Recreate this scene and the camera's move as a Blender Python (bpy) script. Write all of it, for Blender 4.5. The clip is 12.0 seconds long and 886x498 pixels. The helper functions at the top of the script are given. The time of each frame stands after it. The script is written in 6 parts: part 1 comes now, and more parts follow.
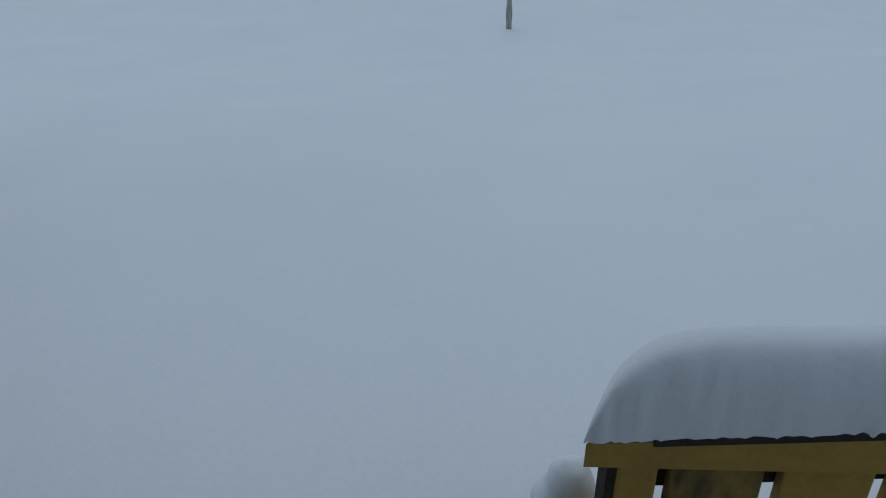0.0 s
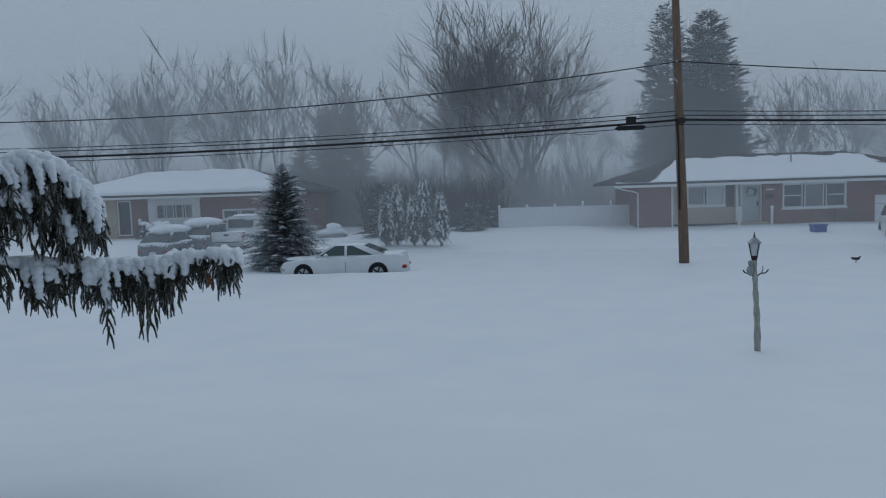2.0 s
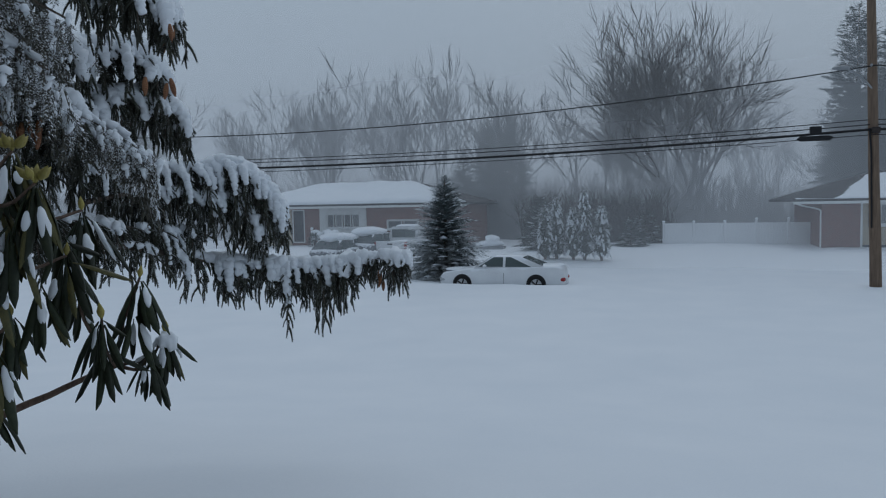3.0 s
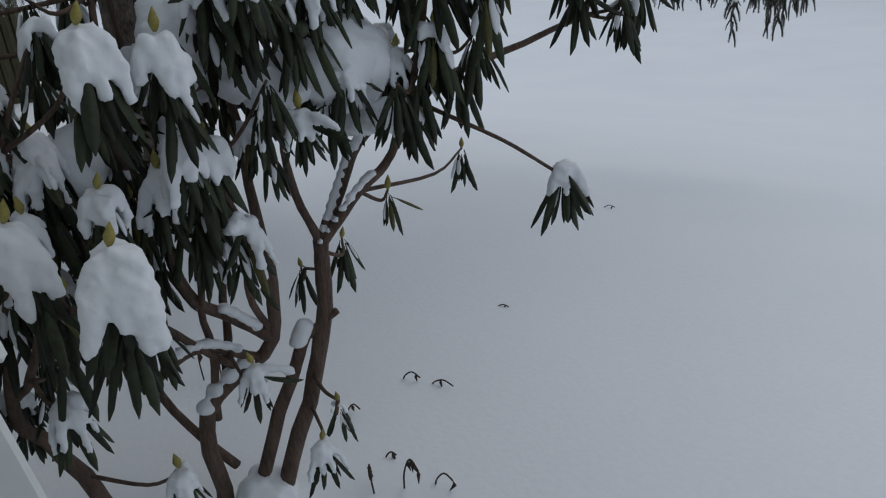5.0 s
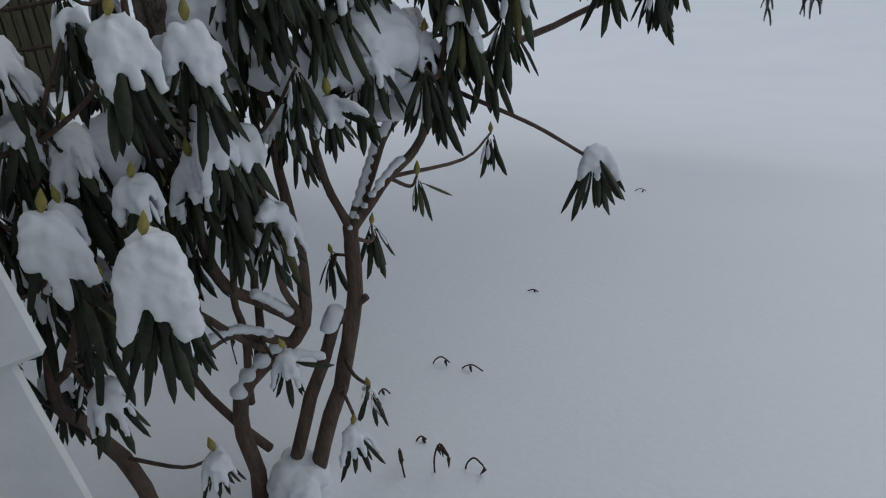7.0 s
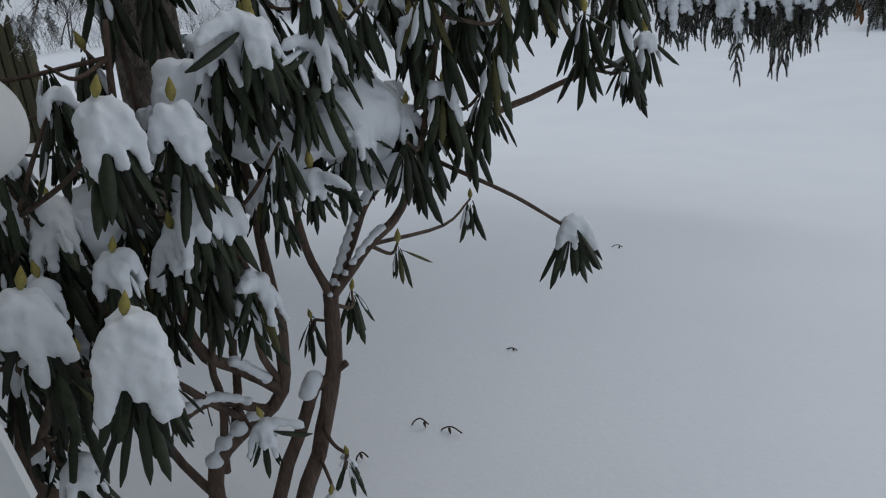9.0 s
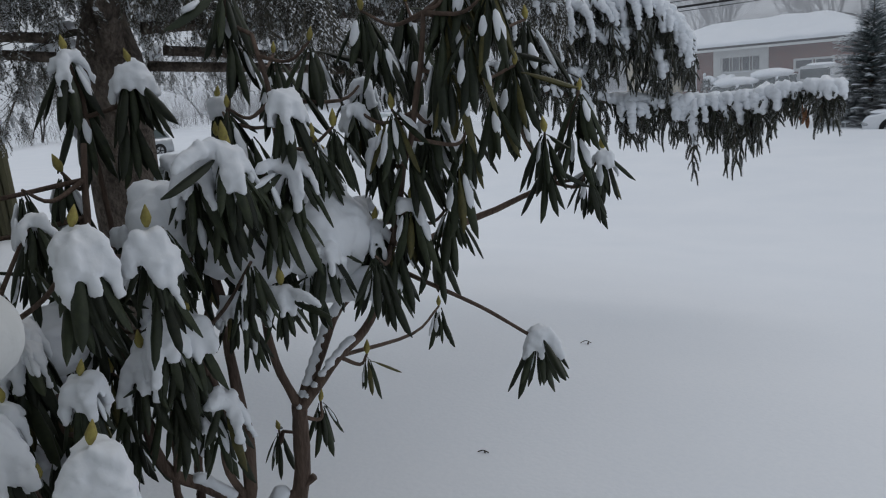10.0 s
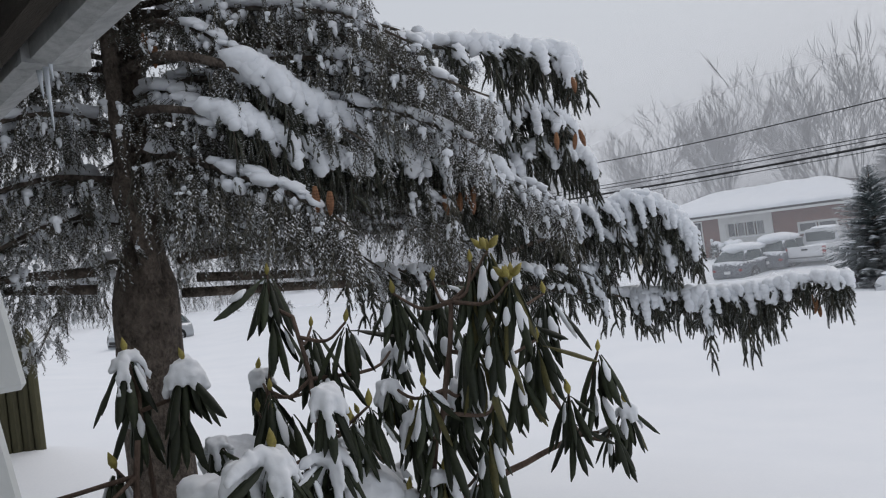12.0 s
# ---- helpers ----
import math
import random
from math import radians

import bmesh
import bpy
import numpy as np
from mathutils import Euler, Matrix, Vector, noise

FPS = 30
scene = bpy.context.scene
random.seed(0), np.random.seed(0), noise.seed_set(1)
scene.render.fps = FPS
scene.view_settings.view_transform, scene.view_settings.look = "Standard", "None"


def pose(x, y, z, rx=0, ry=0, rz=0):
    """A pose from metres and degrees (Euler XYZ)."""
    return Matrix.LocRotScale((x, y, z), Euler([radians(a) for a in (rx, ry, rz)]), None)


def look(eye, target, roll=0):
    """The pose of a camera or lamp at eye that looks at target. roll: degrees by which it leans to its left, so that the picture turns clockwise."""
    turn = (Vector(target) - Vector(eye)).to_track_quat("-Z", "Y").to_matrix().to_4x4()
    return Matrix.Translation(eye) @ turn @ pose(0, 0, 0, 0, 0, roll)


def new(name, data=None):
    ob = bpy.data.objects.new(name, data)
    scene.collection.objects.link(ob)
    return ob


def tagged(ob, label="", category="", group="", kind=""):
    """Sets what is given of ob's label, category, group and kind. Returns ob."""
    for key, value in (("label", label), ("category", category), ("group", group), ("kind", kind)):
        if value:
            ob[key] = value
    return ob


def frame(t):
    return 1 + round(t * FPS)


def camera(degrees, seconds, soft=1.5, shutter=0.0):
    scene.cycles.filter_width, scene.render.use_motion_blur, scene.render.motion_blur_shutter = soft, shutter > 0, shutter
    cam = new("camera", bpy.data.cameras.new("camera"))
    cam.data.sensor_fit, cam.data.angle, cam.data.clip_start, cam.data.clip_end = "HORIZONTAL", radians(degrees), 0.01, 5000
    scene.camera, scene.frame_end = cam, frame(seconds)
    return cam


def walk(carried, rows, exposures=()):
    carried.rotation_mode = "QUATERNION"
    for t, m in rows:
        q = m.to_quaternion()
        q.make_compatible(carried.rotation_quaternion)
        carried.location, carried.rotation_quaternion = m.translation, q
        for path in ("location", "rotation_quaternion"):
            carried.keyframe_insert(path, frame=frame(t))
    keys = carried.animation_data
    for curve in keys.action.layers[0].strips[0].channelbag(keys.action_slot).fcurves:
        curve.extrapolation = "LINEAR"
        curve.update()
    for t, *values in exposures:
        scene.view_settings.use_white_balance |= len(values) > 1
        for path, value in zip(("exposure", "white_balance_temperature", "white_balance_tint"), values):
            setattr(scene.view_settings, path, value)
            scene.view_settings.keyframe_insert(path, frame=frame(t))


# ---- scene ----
cam = camera(62.3, 12.0, soft=1.15)
# seconds, eye, a point looked at, lean
PATH = [
    (0, (-0.035, 0.200, 2.800), (0.361, 1.921, 1.861), -0.2),
    (0.1, (-0.040, 0.212, 2.804), (0.348, 1.947, 1.889), -0.2),
    (0.2, (-0.045, 0.224, 2.809), (0.330, 1.973, 1.915), -0.2),
    (0.3, (-0.050, 0.236, 2.813), (0.304, 2.000, 1.939), -0.2),
    (0.4, (-0.055, 0.248, 2.818), (0.269, 2.036, 1.981), -0.2),
    (0.5, (-0.060, 0.260, 2.822), (0.235, 2.087, 2.063), -0.2),
    (1, (-0.05, 0.373, 2.886), (0.077, 2.329, 2.492), -1.3),
    (1.5, (-0.06, 0.398, 2.956), (-0.064, 2.385, 2.735), -1.6),
    (2, (-0.125, 0.489, 2.99), (-0.284, 2.476, 2.83), -1.8),
    (2.5, (-0.147, 0.502, 2.971), (-0.501, 2.466, 2.835), -2.1),
    (3, (-0.213, 0.508, 2.921), (-0.789, 2.42, 2.809), -1.0),
    (3.5, (-0.313, 0.526, 2.813), (-1.253, 2.266, 2.516), -0.9),
    (3.7, (-0.338, 0.526, 2.795), (-1.412, 2.177, 2.445), -1.4),
    (5.3, (-0.414, 0.548, 2.695), (-1.839, 1.705, 1.902), -5.9),
    (5.5, (-0.413, 0.545, 2.692), (-1.849, 1.69, 1.901), -6.2),
    (6, (-0.417, 0.547, 2.711), (-1.865, 1.665, 1.903), -6.4),
    (6.5, (-0.419, 0.548, 2.706), (-1.87, 1.668, 1.904), -6.4),
    (7, (-0.416, 0.548, 2.709), (-1.867, 1.673, 1.917), -6.4),
    (8.8, (-0.413, 0.55, 2.756), (-1.851, 1.748, 2.05), -5.2),
    (9, (-0.419, 0.551, 2.757), (-1.86, 1.761, 2.08), -5.4),
    (9.5, (-0.412, 0.553, 2.776), (-1.858, 1.803, 2.187), -5.4),
    (10, (-0.398, 0.545, 2.814), (-1.821, 1.875, 2.364), -5.0),
    (10.5, (-0.371, 0.525, 2.866), (-1.736, 1.949, 2.536), -4.5),
    (11, (-0.361, 0.513, 2.943), (-1.706, 1.984, 2.777), -4.1),
    (11.1, (-0.38, 0.5, 2.954), (-1.718, 1.985, 2.872), -4.5),
    (11.5, (-0.352, 0.495, 3.04), (-1.77, 1.905, 3.044), -6.4),
    (12, (-0.347, 0.49, 3.062), (-1.805, 1.86, 3.072), -7.2),
]
walk(cam, [(t, look(e, g, r)) for t, e, g, r in PATH],
     exposures=[(0.0, -0.1, 5550, 5), (2.5, -0.12, 5550, 5), (3.6, 0.08, 5900, 8), (5.5, 0.27, 6250, 10), (7.0, 0.27, 6250, 10), (9.5, 0.33, 6350, 11), (10.5, 0.40, 6450, 12), (11.2, 0.58, 6600, 13), (12.0, 0.70, 6650, 14)])

# ---- light: heavy overcast during a snowfall ----
world = bpy.data.worlds.new("overcast")
scene.world = world
world.use_nodes = True
wn, wl = world.node_tree.nodes, world.node_tree.links
sky = wn.new("ShaderNodeTexSky")
sky.sky_type = "NISHITA"
sky.sun_disc = False
sky.sun_elevation, sky.sun_rotation = radians(50), radians(20)
sky.dust_density, sky.air_density = 6.0, 2.0
bg = wn["Background"]
bg.inputs[1].default_value = 0.1
cloud = wn.new("ShaderNodeBackground")
cloud.inputs[0].default_value = (0.825, 0.90, 0.985, 1)
cloud.inputs[1].default_value = 0.41
wmix = wn.new("ShaderNodeMixShader")
wmix.inputs[0].default_value = 0.93
wl.new(sky.outputs[0], bg.inputs[0])
wl.new(bg.outputs[0], wmix.inputs[1])
wl.new(cloud.outputs[0], wmix.inputs[2])
wl.new(wmix.outputs[0], wn["World Output"].inputs[0])
sun = new("sun", bpy.data.lights.new("sun", "SUN"))
sun.data.energy, sun.data.angle, sun.data.color = 0.36, radians(60), (1.0, 0.98, 0.95)
sun.matrix_world = pose(0, 0, 60, -40, 0, 20)

# ---- materials ----
def material(name, base, second=None, rough=0.8, metal=0.0, scale=8.0, fine=60.0, bump=0.3, dist=0.01, stretch=(1, 1, 1),
             spec=0.3, per_object=0.0, snow=0.0, island=0.0):
    """A painted, grown or worn surface: two noises mix two colours, a fine one gives relief; snow: how much lies on upward faces."""
    m = bpy.data.materials.new(name)
    m.use_nodes = True
    n, l = m.node_tree.nodes, m.node_tree.links
    b = n["Principled BSDF"]
    b.inputs["Roughness"].default_value = rough
    b.inputs["Metallic"].default_value = metal
    b.inputs["Specular IOR Level"].default_value = spec
    co = n.new("ShaderNodeTexCoord")
    mp = n.new("ShaderNodeMapping")
    mp.inputs["Scale"].default_value = stretch
    l.new(co.outputs["Object"], mp.inputs[0])
    big, small = n.new("ShaderNodeTexNoise"), n.new("ShaderNodeTexNoise")
    big.inputs["Scale"].default_value, big.inputs["Detail"].default_value = scale, 5
    small.inputs["Scale"].default_value, small.inputs["Detail"].default_value = fine, 4
    l.new(mp.outputs[0], big.inputs[0])
    l.new(mp.outputs[0], small.inputs[0])
    second = second or tuple(c * 0.75 for c in base)
    ramp = n.new("ShaderNodeValToRGB")
    ramp.color_ramp.elements[0].position, ramp.color_ramp.elements[1].position = 0.35, 0.65
    ramp.color_ramp.elements[0].color, ramp.color_ramp.elements[1].color = (*second, 1), (*base, 1)
    add = n.new("ShaderNodeMath")
    add.operation = "MULTIPLY_ADD"
    add.inputs[1].default_value = 0.4
    l.new(small.outputs[0], add.inputs[0])
    sub = n.new("ShaderNodeMath")
    sub.operation = "MULTIPLY_ADD"
    sub.inputs[1].default_value, sub.inputs[2].default_value = 0.6, 0.0
    l.new(big.outputs[0], sub.inputs[0])
    l.new(sub.outputs[0], add.inputs[2])
    l.new(add.outputs[0], ramp.inputs[0])
    colour = ramp.outputs[0]
    if per_object or island:
        hsv = n.new("ShaderNodeHueSaturation")
        info = n.new("ShaderNodeObjectInfo" if per_object else "ShaderNodeNewGeometry")
        mr = n.new("ShaderNodeMapRange")
        k = per_object or island
        mr.inputs[3].default_value, mr.inputs[4].default_value = 1 - k, 1 + k
        l.new(info.outputs["Random" if per_object else "Random Per Island"], mr.inputs[0])
        l.new(mr.outputs[0], hsv.inputs["Value"])
        l.new(colour, hsv.inputs["Color"])
        colour = hsv.outputs[0]
    if snow:
        geo = n.new("ShaderNodeNewGeometry")
        sep = n.new("ShaderNodeSeparateXYZ")
        l.new(geo.outputs["Normal"], sep.inputs[0])
        madd = n.new("ShaderNodeMath")
        madd.operation = "MULTIPLY_ADD"
        madd.inputs[1].default_value = 0.9
        l.new(big.outputs[0], madd.inputs[0])
        l.new(sep.outputs[2], madd.inputs[2])
        sr = n.new("ShaderNodeMapRange")
        sr.inputs[1].default_value, sr.inputs[2].default_value = 1.25 - snow, 1.4 - snow
        l.new(madd.outputs[0], sr.inputs[0])
        mx = n.new("ShaderNodeMix")
        mx.data_type = "RGBA"
        l.new(sr.outputs[0], mx.inputs[0])
        l.new(colour, mx.inputs[6])
        mx.inputs[7].default_value = (0.82, 0.84, 0.87, 1)
        colour = mx.outputs[2]
    l.new(colour, b.inputs["Base Color"])
    if bump:
        bp = n.new("ShaderNodeBump")
        bp.inputs["Strength"].default_value, bp.inputs["Distance"].default_value = bump, dist
        l.new(small.outputs[0], bp.inputs["Height"])
        l.new(bp.outputs[0], b.inputs["Normal"])
    return m


def brick_material():
    m = material("brick", (0.30, 0.12, 0.085), (0.20, 0.085, 0.065), 0.9, fine=90)
    n, l = m.node_tree.nodes, m.node_tree.links
    co = n.new("ShaderNodeTexCoord")
    sep, com = n.new("ShaderNodeSeparateXYZ"), n.new("ShaderNodeCombineXYZ")
    add = n.new("ShaderNodeMath")
    l.new(co.outputs["Object"], sep.inputs[0])
    l.new(sep.outputs[0], add.inputs[0])
    l.new(sep.outputs[1], add.inputs[1])
    l.new(add.outputs[0], com.inputs[0])
    l.new(sep.outputs[2], com.inputs[1])
    br = n.new("ShaderNodeTexBrick")
    br.inputs["Color1"].default_value, br.inputs["Color2"].default_value = (0.22, 0.085, 0.065, 1), (0.14, 0.06, 0.05, 1)
    br.inputs["Mortar"].default_value = (0.26, 0.23, 0.21, 1)
    br.inputs["Scale"].default_value = 1.0
    br.inputs["Mortar Size"].default_value = 0.007
    br.inputs["Brick Width"].default_value, br.inputs["Row Height"].default_value = 0.21, 0.075
    l.new(com.outputs[0], br.inputs[0])
    l.new(br.outputs[0], n["Principled BSDF"].inputs["Base Color"])
    return m


def snow_material():
    m = material("snow", (0.86, 0.88, 0.91), (0.80, 0.83, 0.87), 0.7, scale=0.6, fine=45, bump=0.25, dist=0.006, spec=0.25)
    b = m.node_tree.nodes["Principled BSDF"]
    b.inputs["Sheen Weight"].default_value = 0.1
    return m


def glass_material(name, tint, rough=0.06):
    m = material(name, tint, tuple(c * 0.7 for c in tint), rough, scale=1.2, bump=0, spec=0.6)
    return m


def haze_screen_material(name, amount, low, high):
    """Haze of snowy air, put on a thin white screen: ragged holes, thinning upwards."""
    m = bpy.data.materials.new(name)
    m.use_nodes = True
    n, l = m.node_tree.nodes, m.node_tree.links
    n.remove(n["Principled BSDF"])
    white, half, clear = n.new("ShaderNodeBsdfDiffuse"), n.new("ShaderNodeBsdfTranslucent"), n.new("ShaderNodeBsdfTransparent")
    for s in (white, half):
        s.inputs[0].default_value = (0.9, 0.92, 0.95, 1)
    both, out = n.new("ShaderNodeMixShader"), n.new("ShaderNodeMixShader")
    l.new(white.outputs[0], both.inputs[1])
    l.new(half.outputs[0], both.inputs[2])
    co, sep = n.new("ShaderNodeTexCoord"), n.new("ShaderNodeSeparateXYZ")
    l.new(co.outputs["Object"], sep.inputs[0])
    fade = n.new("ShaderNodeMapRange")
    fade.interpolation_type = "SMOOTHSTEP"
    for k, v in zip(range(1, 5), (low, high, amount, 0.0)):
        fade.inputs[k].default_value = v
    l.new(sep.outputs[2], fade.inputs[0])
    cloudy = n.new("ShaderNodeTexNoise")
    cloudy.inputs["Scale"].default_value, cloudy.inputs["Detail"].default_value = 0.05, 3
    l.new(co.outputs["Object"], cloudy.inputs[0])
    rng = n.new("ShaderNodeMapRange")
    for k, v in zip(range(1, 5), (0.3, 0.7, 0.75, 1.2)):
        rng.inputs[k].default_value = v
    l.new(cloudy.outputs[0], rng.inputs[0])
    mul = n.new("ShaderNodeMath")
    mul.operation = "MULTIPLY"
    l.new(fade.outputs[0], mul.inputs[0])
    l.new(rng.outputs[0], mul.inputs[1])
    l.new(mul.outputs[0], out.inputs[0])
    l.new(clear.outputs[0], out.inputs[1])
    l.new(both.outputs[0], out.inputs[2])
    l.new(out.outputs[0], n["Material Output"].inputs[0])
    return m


SNOW = snow_material()
BRICK = brick_material()
ROOFING = material("asphalt_shingle", (0.07, 0.065, 0.065), (0.045, 0.04, 0.04), 0.95, scale=3, fine=40, stretch=(1, 1, 3))
WHITE = material("white_paint", (0.72, 0.73, 0.72), (0.60, 0.61, 0.60), 0.6, scale=3, fine=50, bump=0.15)
VINYL = material("white_vinyl", (0.78, 0.79, 0.80), (0.70, 0.71, 0.73), 0.5, scale=1.2, fine=30, bump=0.05)
BEIGE = material("beige_siding", (0.42, 0.37, 0.27), (0.36, 0.31, 0.23), 0.8, scale=2, bump=0.1)
DARKPAINT = material("dark_paint", (0.035, 0.04, 0.05), None, 0.6, bump=0.1)
GREYDOOR = material("grey_door_paint", (0.45, 0.47, 0.48), (0.38, 0.40, 0.42), 0.5, scale=2, bump=0.05)
PANE = glass_material("window_glass", (0.06, 0.07, 0.08))
CURTAIN = glass_material("curtained_glass", (0.20, 0.21, 0.22))
POLEWOOD = material("weathered_pole", (0.24, 0.175, 0.125), (0.12, 0.088, 0.066), 0.95, scale=3, fine=25, bump=0.8, stretch=(6, 6, 0.5))
CABLE = material("black_cable", (0.015, 0.015, 0.017), None, 0.6, bump=0)
STEEL = material("galvanised_steel", (0.35, 0.36, 0.37), (0.25, 0.26, 0.27), 0.5, 0.6, bump=0.1)
BIRCH = material("pale_bark_post", (0.50, 0.51, 0.47), (0.22, 0.22, 0.19), 0.95, scale=9, fine=30, bump=0.9, dist=0.02, stretch=(3, 3, 0.8))
IRON = material("rusty_iron", (0.06, 0.05, 0.045), (0.03, 0.025, 0.025), 0.7, 0.3, bump=0.3)
LANTERN = material("frosted_lantern_glass", (0.55, 0.57, 0.58), (0.4, 0.42, 0.43), 0.35, scale=12, bump=0.1)
CARWHITE = material("white_car_paint", (0.74, 0.75, 0.76), (0.66, 0.67, 0.69), 0.3, scale=2, fine=20, bump=0.03, spec=0.5, snow=0.25)
CARSILVER = material("silver_car_paint", (0.42, 0.44, 0.46), (0.36, 0.38, 0.40), 0.35, 0.4, scale=2, bump=0.03, spec=0.5, snow=0.45)
CARGREY = material("dark_car_paint", (0.12, 0.13, 0.15), (0.09, 0.10, 0.11), 0.35, 0.2, bump=0.03, spec=0.5, snow=0.35)
CARGREEN = material("pale_green_car_paint", (0.40, 0.47, 0.43), (0.34, 0.40, 0.37), 0.35, 0.2, bump=0.03, spec=0.5, snow=0.4)
AUTOGLASS = glass_material("car_glass", (0.07, 0.095, 0.095))
RUBBER = material("tyre_rubber", (0.02, 0.02, 0.02), None, 0.9, fine=40, bump=0.4)
ALLOY = material("alloy_wheel", (0.45, 0.46, 0.47), None, 0.35, 0.8, bump=0)
REDLENS = material("red_lens", (0.35, 0.03, 0.03), None, 0.25, bump=0)
HEADLENS = material("headlight_lens", (0.5, 0.52, 0.53), (0.3, 0.31, 0.32), 0.15, scale=20, bump=0)
BLACKTRIM = material("black_trim", (0.02, 0.02, 0.022), None, 0.6, bump=0.1)
BLUEBIN = material("blue_plastic", (0.02, 0.06, 0.30), (0.015, 0.045, 0.22), 0.5, bump=0.1)
PALLET = material("grey_pallet_wood", (0.25, 0.19, 0.13), (0.16, 0.12, 0.09), 0.9, bump=0.5, stretch=(1, 8, 8), snow=0.2)
FARBARK = material("bare_tree_bark", (0.085, 0.075, 0.068), (0.05, 0.045, 0.042), 0.95, scale=3, fine=30, bump=0.5, per_object=0.25)
FARNEEDLE = material("dark_needles", (0.035, 0.055, 0.045), (0.02, 0.034, 0.028), 0.9, scale=2, bump=0, island=0.35)
BLUENEEDLE = material("blue_spruce_needles", (0.13, 0.155, 0.155), (0.075, 0.095, 0.093), 0.9, scale=2, bump=0, island=0.4, snow=0.45)
THUJA = material("arborvitae_foliage", (0.06, 0.075, 0.05), (0.04, 0.05, 0.035), 0.9, scale=3, bump=0, island=0.4, snow=0.2)
NEEDLE = material("norway_spruce_needles", (0.13, 0.12, 0.095), (0.07, 0.068, 0.055), 0.85, scale=6, bump=0, island=0.45, snow=0.28)
FINGER = material("spruce_tip_needles", (0.085, 0.086, 0.066), (0.045, 0.048, 0.036), 0.85, scale=8, bump=0, island=0.5, snow=0.12)
SPRUCEBARK = material("spruce_bark", (0.21, 0.17, 0.14), (0.06, 0.048, 0.04), 0.95, scale=16, fine=55, bump=1.0, dist=0.05, stretch=(1, 1, 0.7), snow=0.0)
CONE = material("spruce_cone", (0.30, 0.15, 0.075), (0.18, 0.085, 0.05), 0.8, scale=30, fine=90, bump=0.8)
LEAF = material("rhododendron_leaf", (0.034, 0.042, 0.020), (0.015, 0.021, 0.012), 0.5, scale=10, fine=120, bump=0.25, dist=0.002, spec=0.3, per_object=0.5)
LEAFREST = material("rhododendron_leaf_mass", (0.034, 0.042, 0.020), (0.015, 0.021, 0.012), 0.5, scale=10, fine=120, bump=0.25, dist=0.002, spec=0.3, island=0.5)
LEAFYELLOW = material("yellowed_leaf", (0.115, 0.10, 0.03), (0.06, 0.06, 0.025), 0.6, scale=14, fine=120, bump=0.25, dist=0.002)
BUD = material("flower_bud", (0.36, 0.32, 0.08), (0.24, 0.19, 0.06), 0.6, scale=60, fine=200, bump=0.4, dist=0.002, per_object=0.2)
RHODOBARK = material("rhododendron_bark", (0.15, 0.105, 0.08), (0.065, 0.045, 0.036), 0.9, scale=14, fine=70, bump=0.8, dist=0.006, stretch=(2, 2, 0.5))
TWIG = material("dry_twig", (0.07, 0.045, 0.03), (0.04, 0.03, 0.02), 0.9, bump=0.3)
YELLOWPAINT = material("worn_yellow_paint", (0.44, 0.29, 0.065), (0.34, 0.22, 0.055), 0.7, scale=6, fine=50, bump=0.35, dist=0.004)
PEELED = material("peeled_yellow_paint", (0.36, 0.24, 0.06), (0.06, 0.045, 0.03), 0.8, scale=11, fine=45, bump=0.5, dist=0.004, stretch=(1, 1, 0.5))
RAWWOOD = material("dark_bare_wood", (0.06, 0.05, 0.04), (0.03, 0.025, 0.02), 0.9, bump=0.6, stretch=(1, 9, 9))
FENCEWOOD = material("mossy_fence_wood", (0.115, 0.108, 0.062), (0.07, 0.066, 0.042), 0.95, scale=5, fine=40, bump=0.7, stretch=(8, 8, 0.8), per_object=0.15)
SIDING = material("white_cedar_siding", (0.68, 0.70, 0.69), (0.58, 0.60, 0.59), 0.6, scale=9, fine=60, bump=0.25, dist=0.003)
SOFFIT = material("grey_painted_soffit", (0.34, 0.35, 0.36), (0.24, 0.25, 0.25), 0.8, scale=3, fine=40, bump=0.3)
GUTTER = material("scuffed_white_gutter", (0.50, 0.51, 0.51), (0.30, 0.31, 0.31), 0.6, scale=7, fine=50, bump=0.4)
ICE = material("ice", (0.75, 0.80, 0.85), (0.65, 0.70, 0.76), 0.12, bump=0.1, spec=0.6)
PORCH = material("worn_porch_boards", (0.26, 0.25, 0.23), (0.18, 0.17, 0.16), 0.85, bump=0.5, stretch=(8, 1, 8))
WREATH = material("wreath_needles", (0.03, 0.05, 0.035), (0.05, 0.05, 0.05), 0.9, fine=80, bump=0.8)
AIRSTREET = haze_screen_material("haze_screen_street", 0.25, 1.0, 16.0)
AIRNEAR = haze_screen_material("haze_screen_near", 0.38, 2.0, 26.0)
AIRFAR = haze_screen_material("haze_screen_far", 0.42, 3.0, 34.0)


# ---- shape helpers ----
def thing(name, label, category, at=(0, 0, 0), rz=0.0, group="", kind=""):
    ob = new(name)
    ob.empty_display_size = 0.1
    ob.matrix_basis = pose(*at, 0, 0, rz)
    return tagged(ob, label, category, group, kind)


def obj(name, bm, mat, smooth=False):
    me = bpy.data.meshes.new(name)
    bm.to_mesh(me)
    bm.free()
    me.materials.append(mat)
    if smooth:
        me.shade_smooth()
    return new(name, me)


def part(name, bm, mat, parent, label="", smooth=False):
    ob = obj(name, bm, mat, smooth)
    ob.parent = parent
    if label:
        ob["label"] = label
    return ob


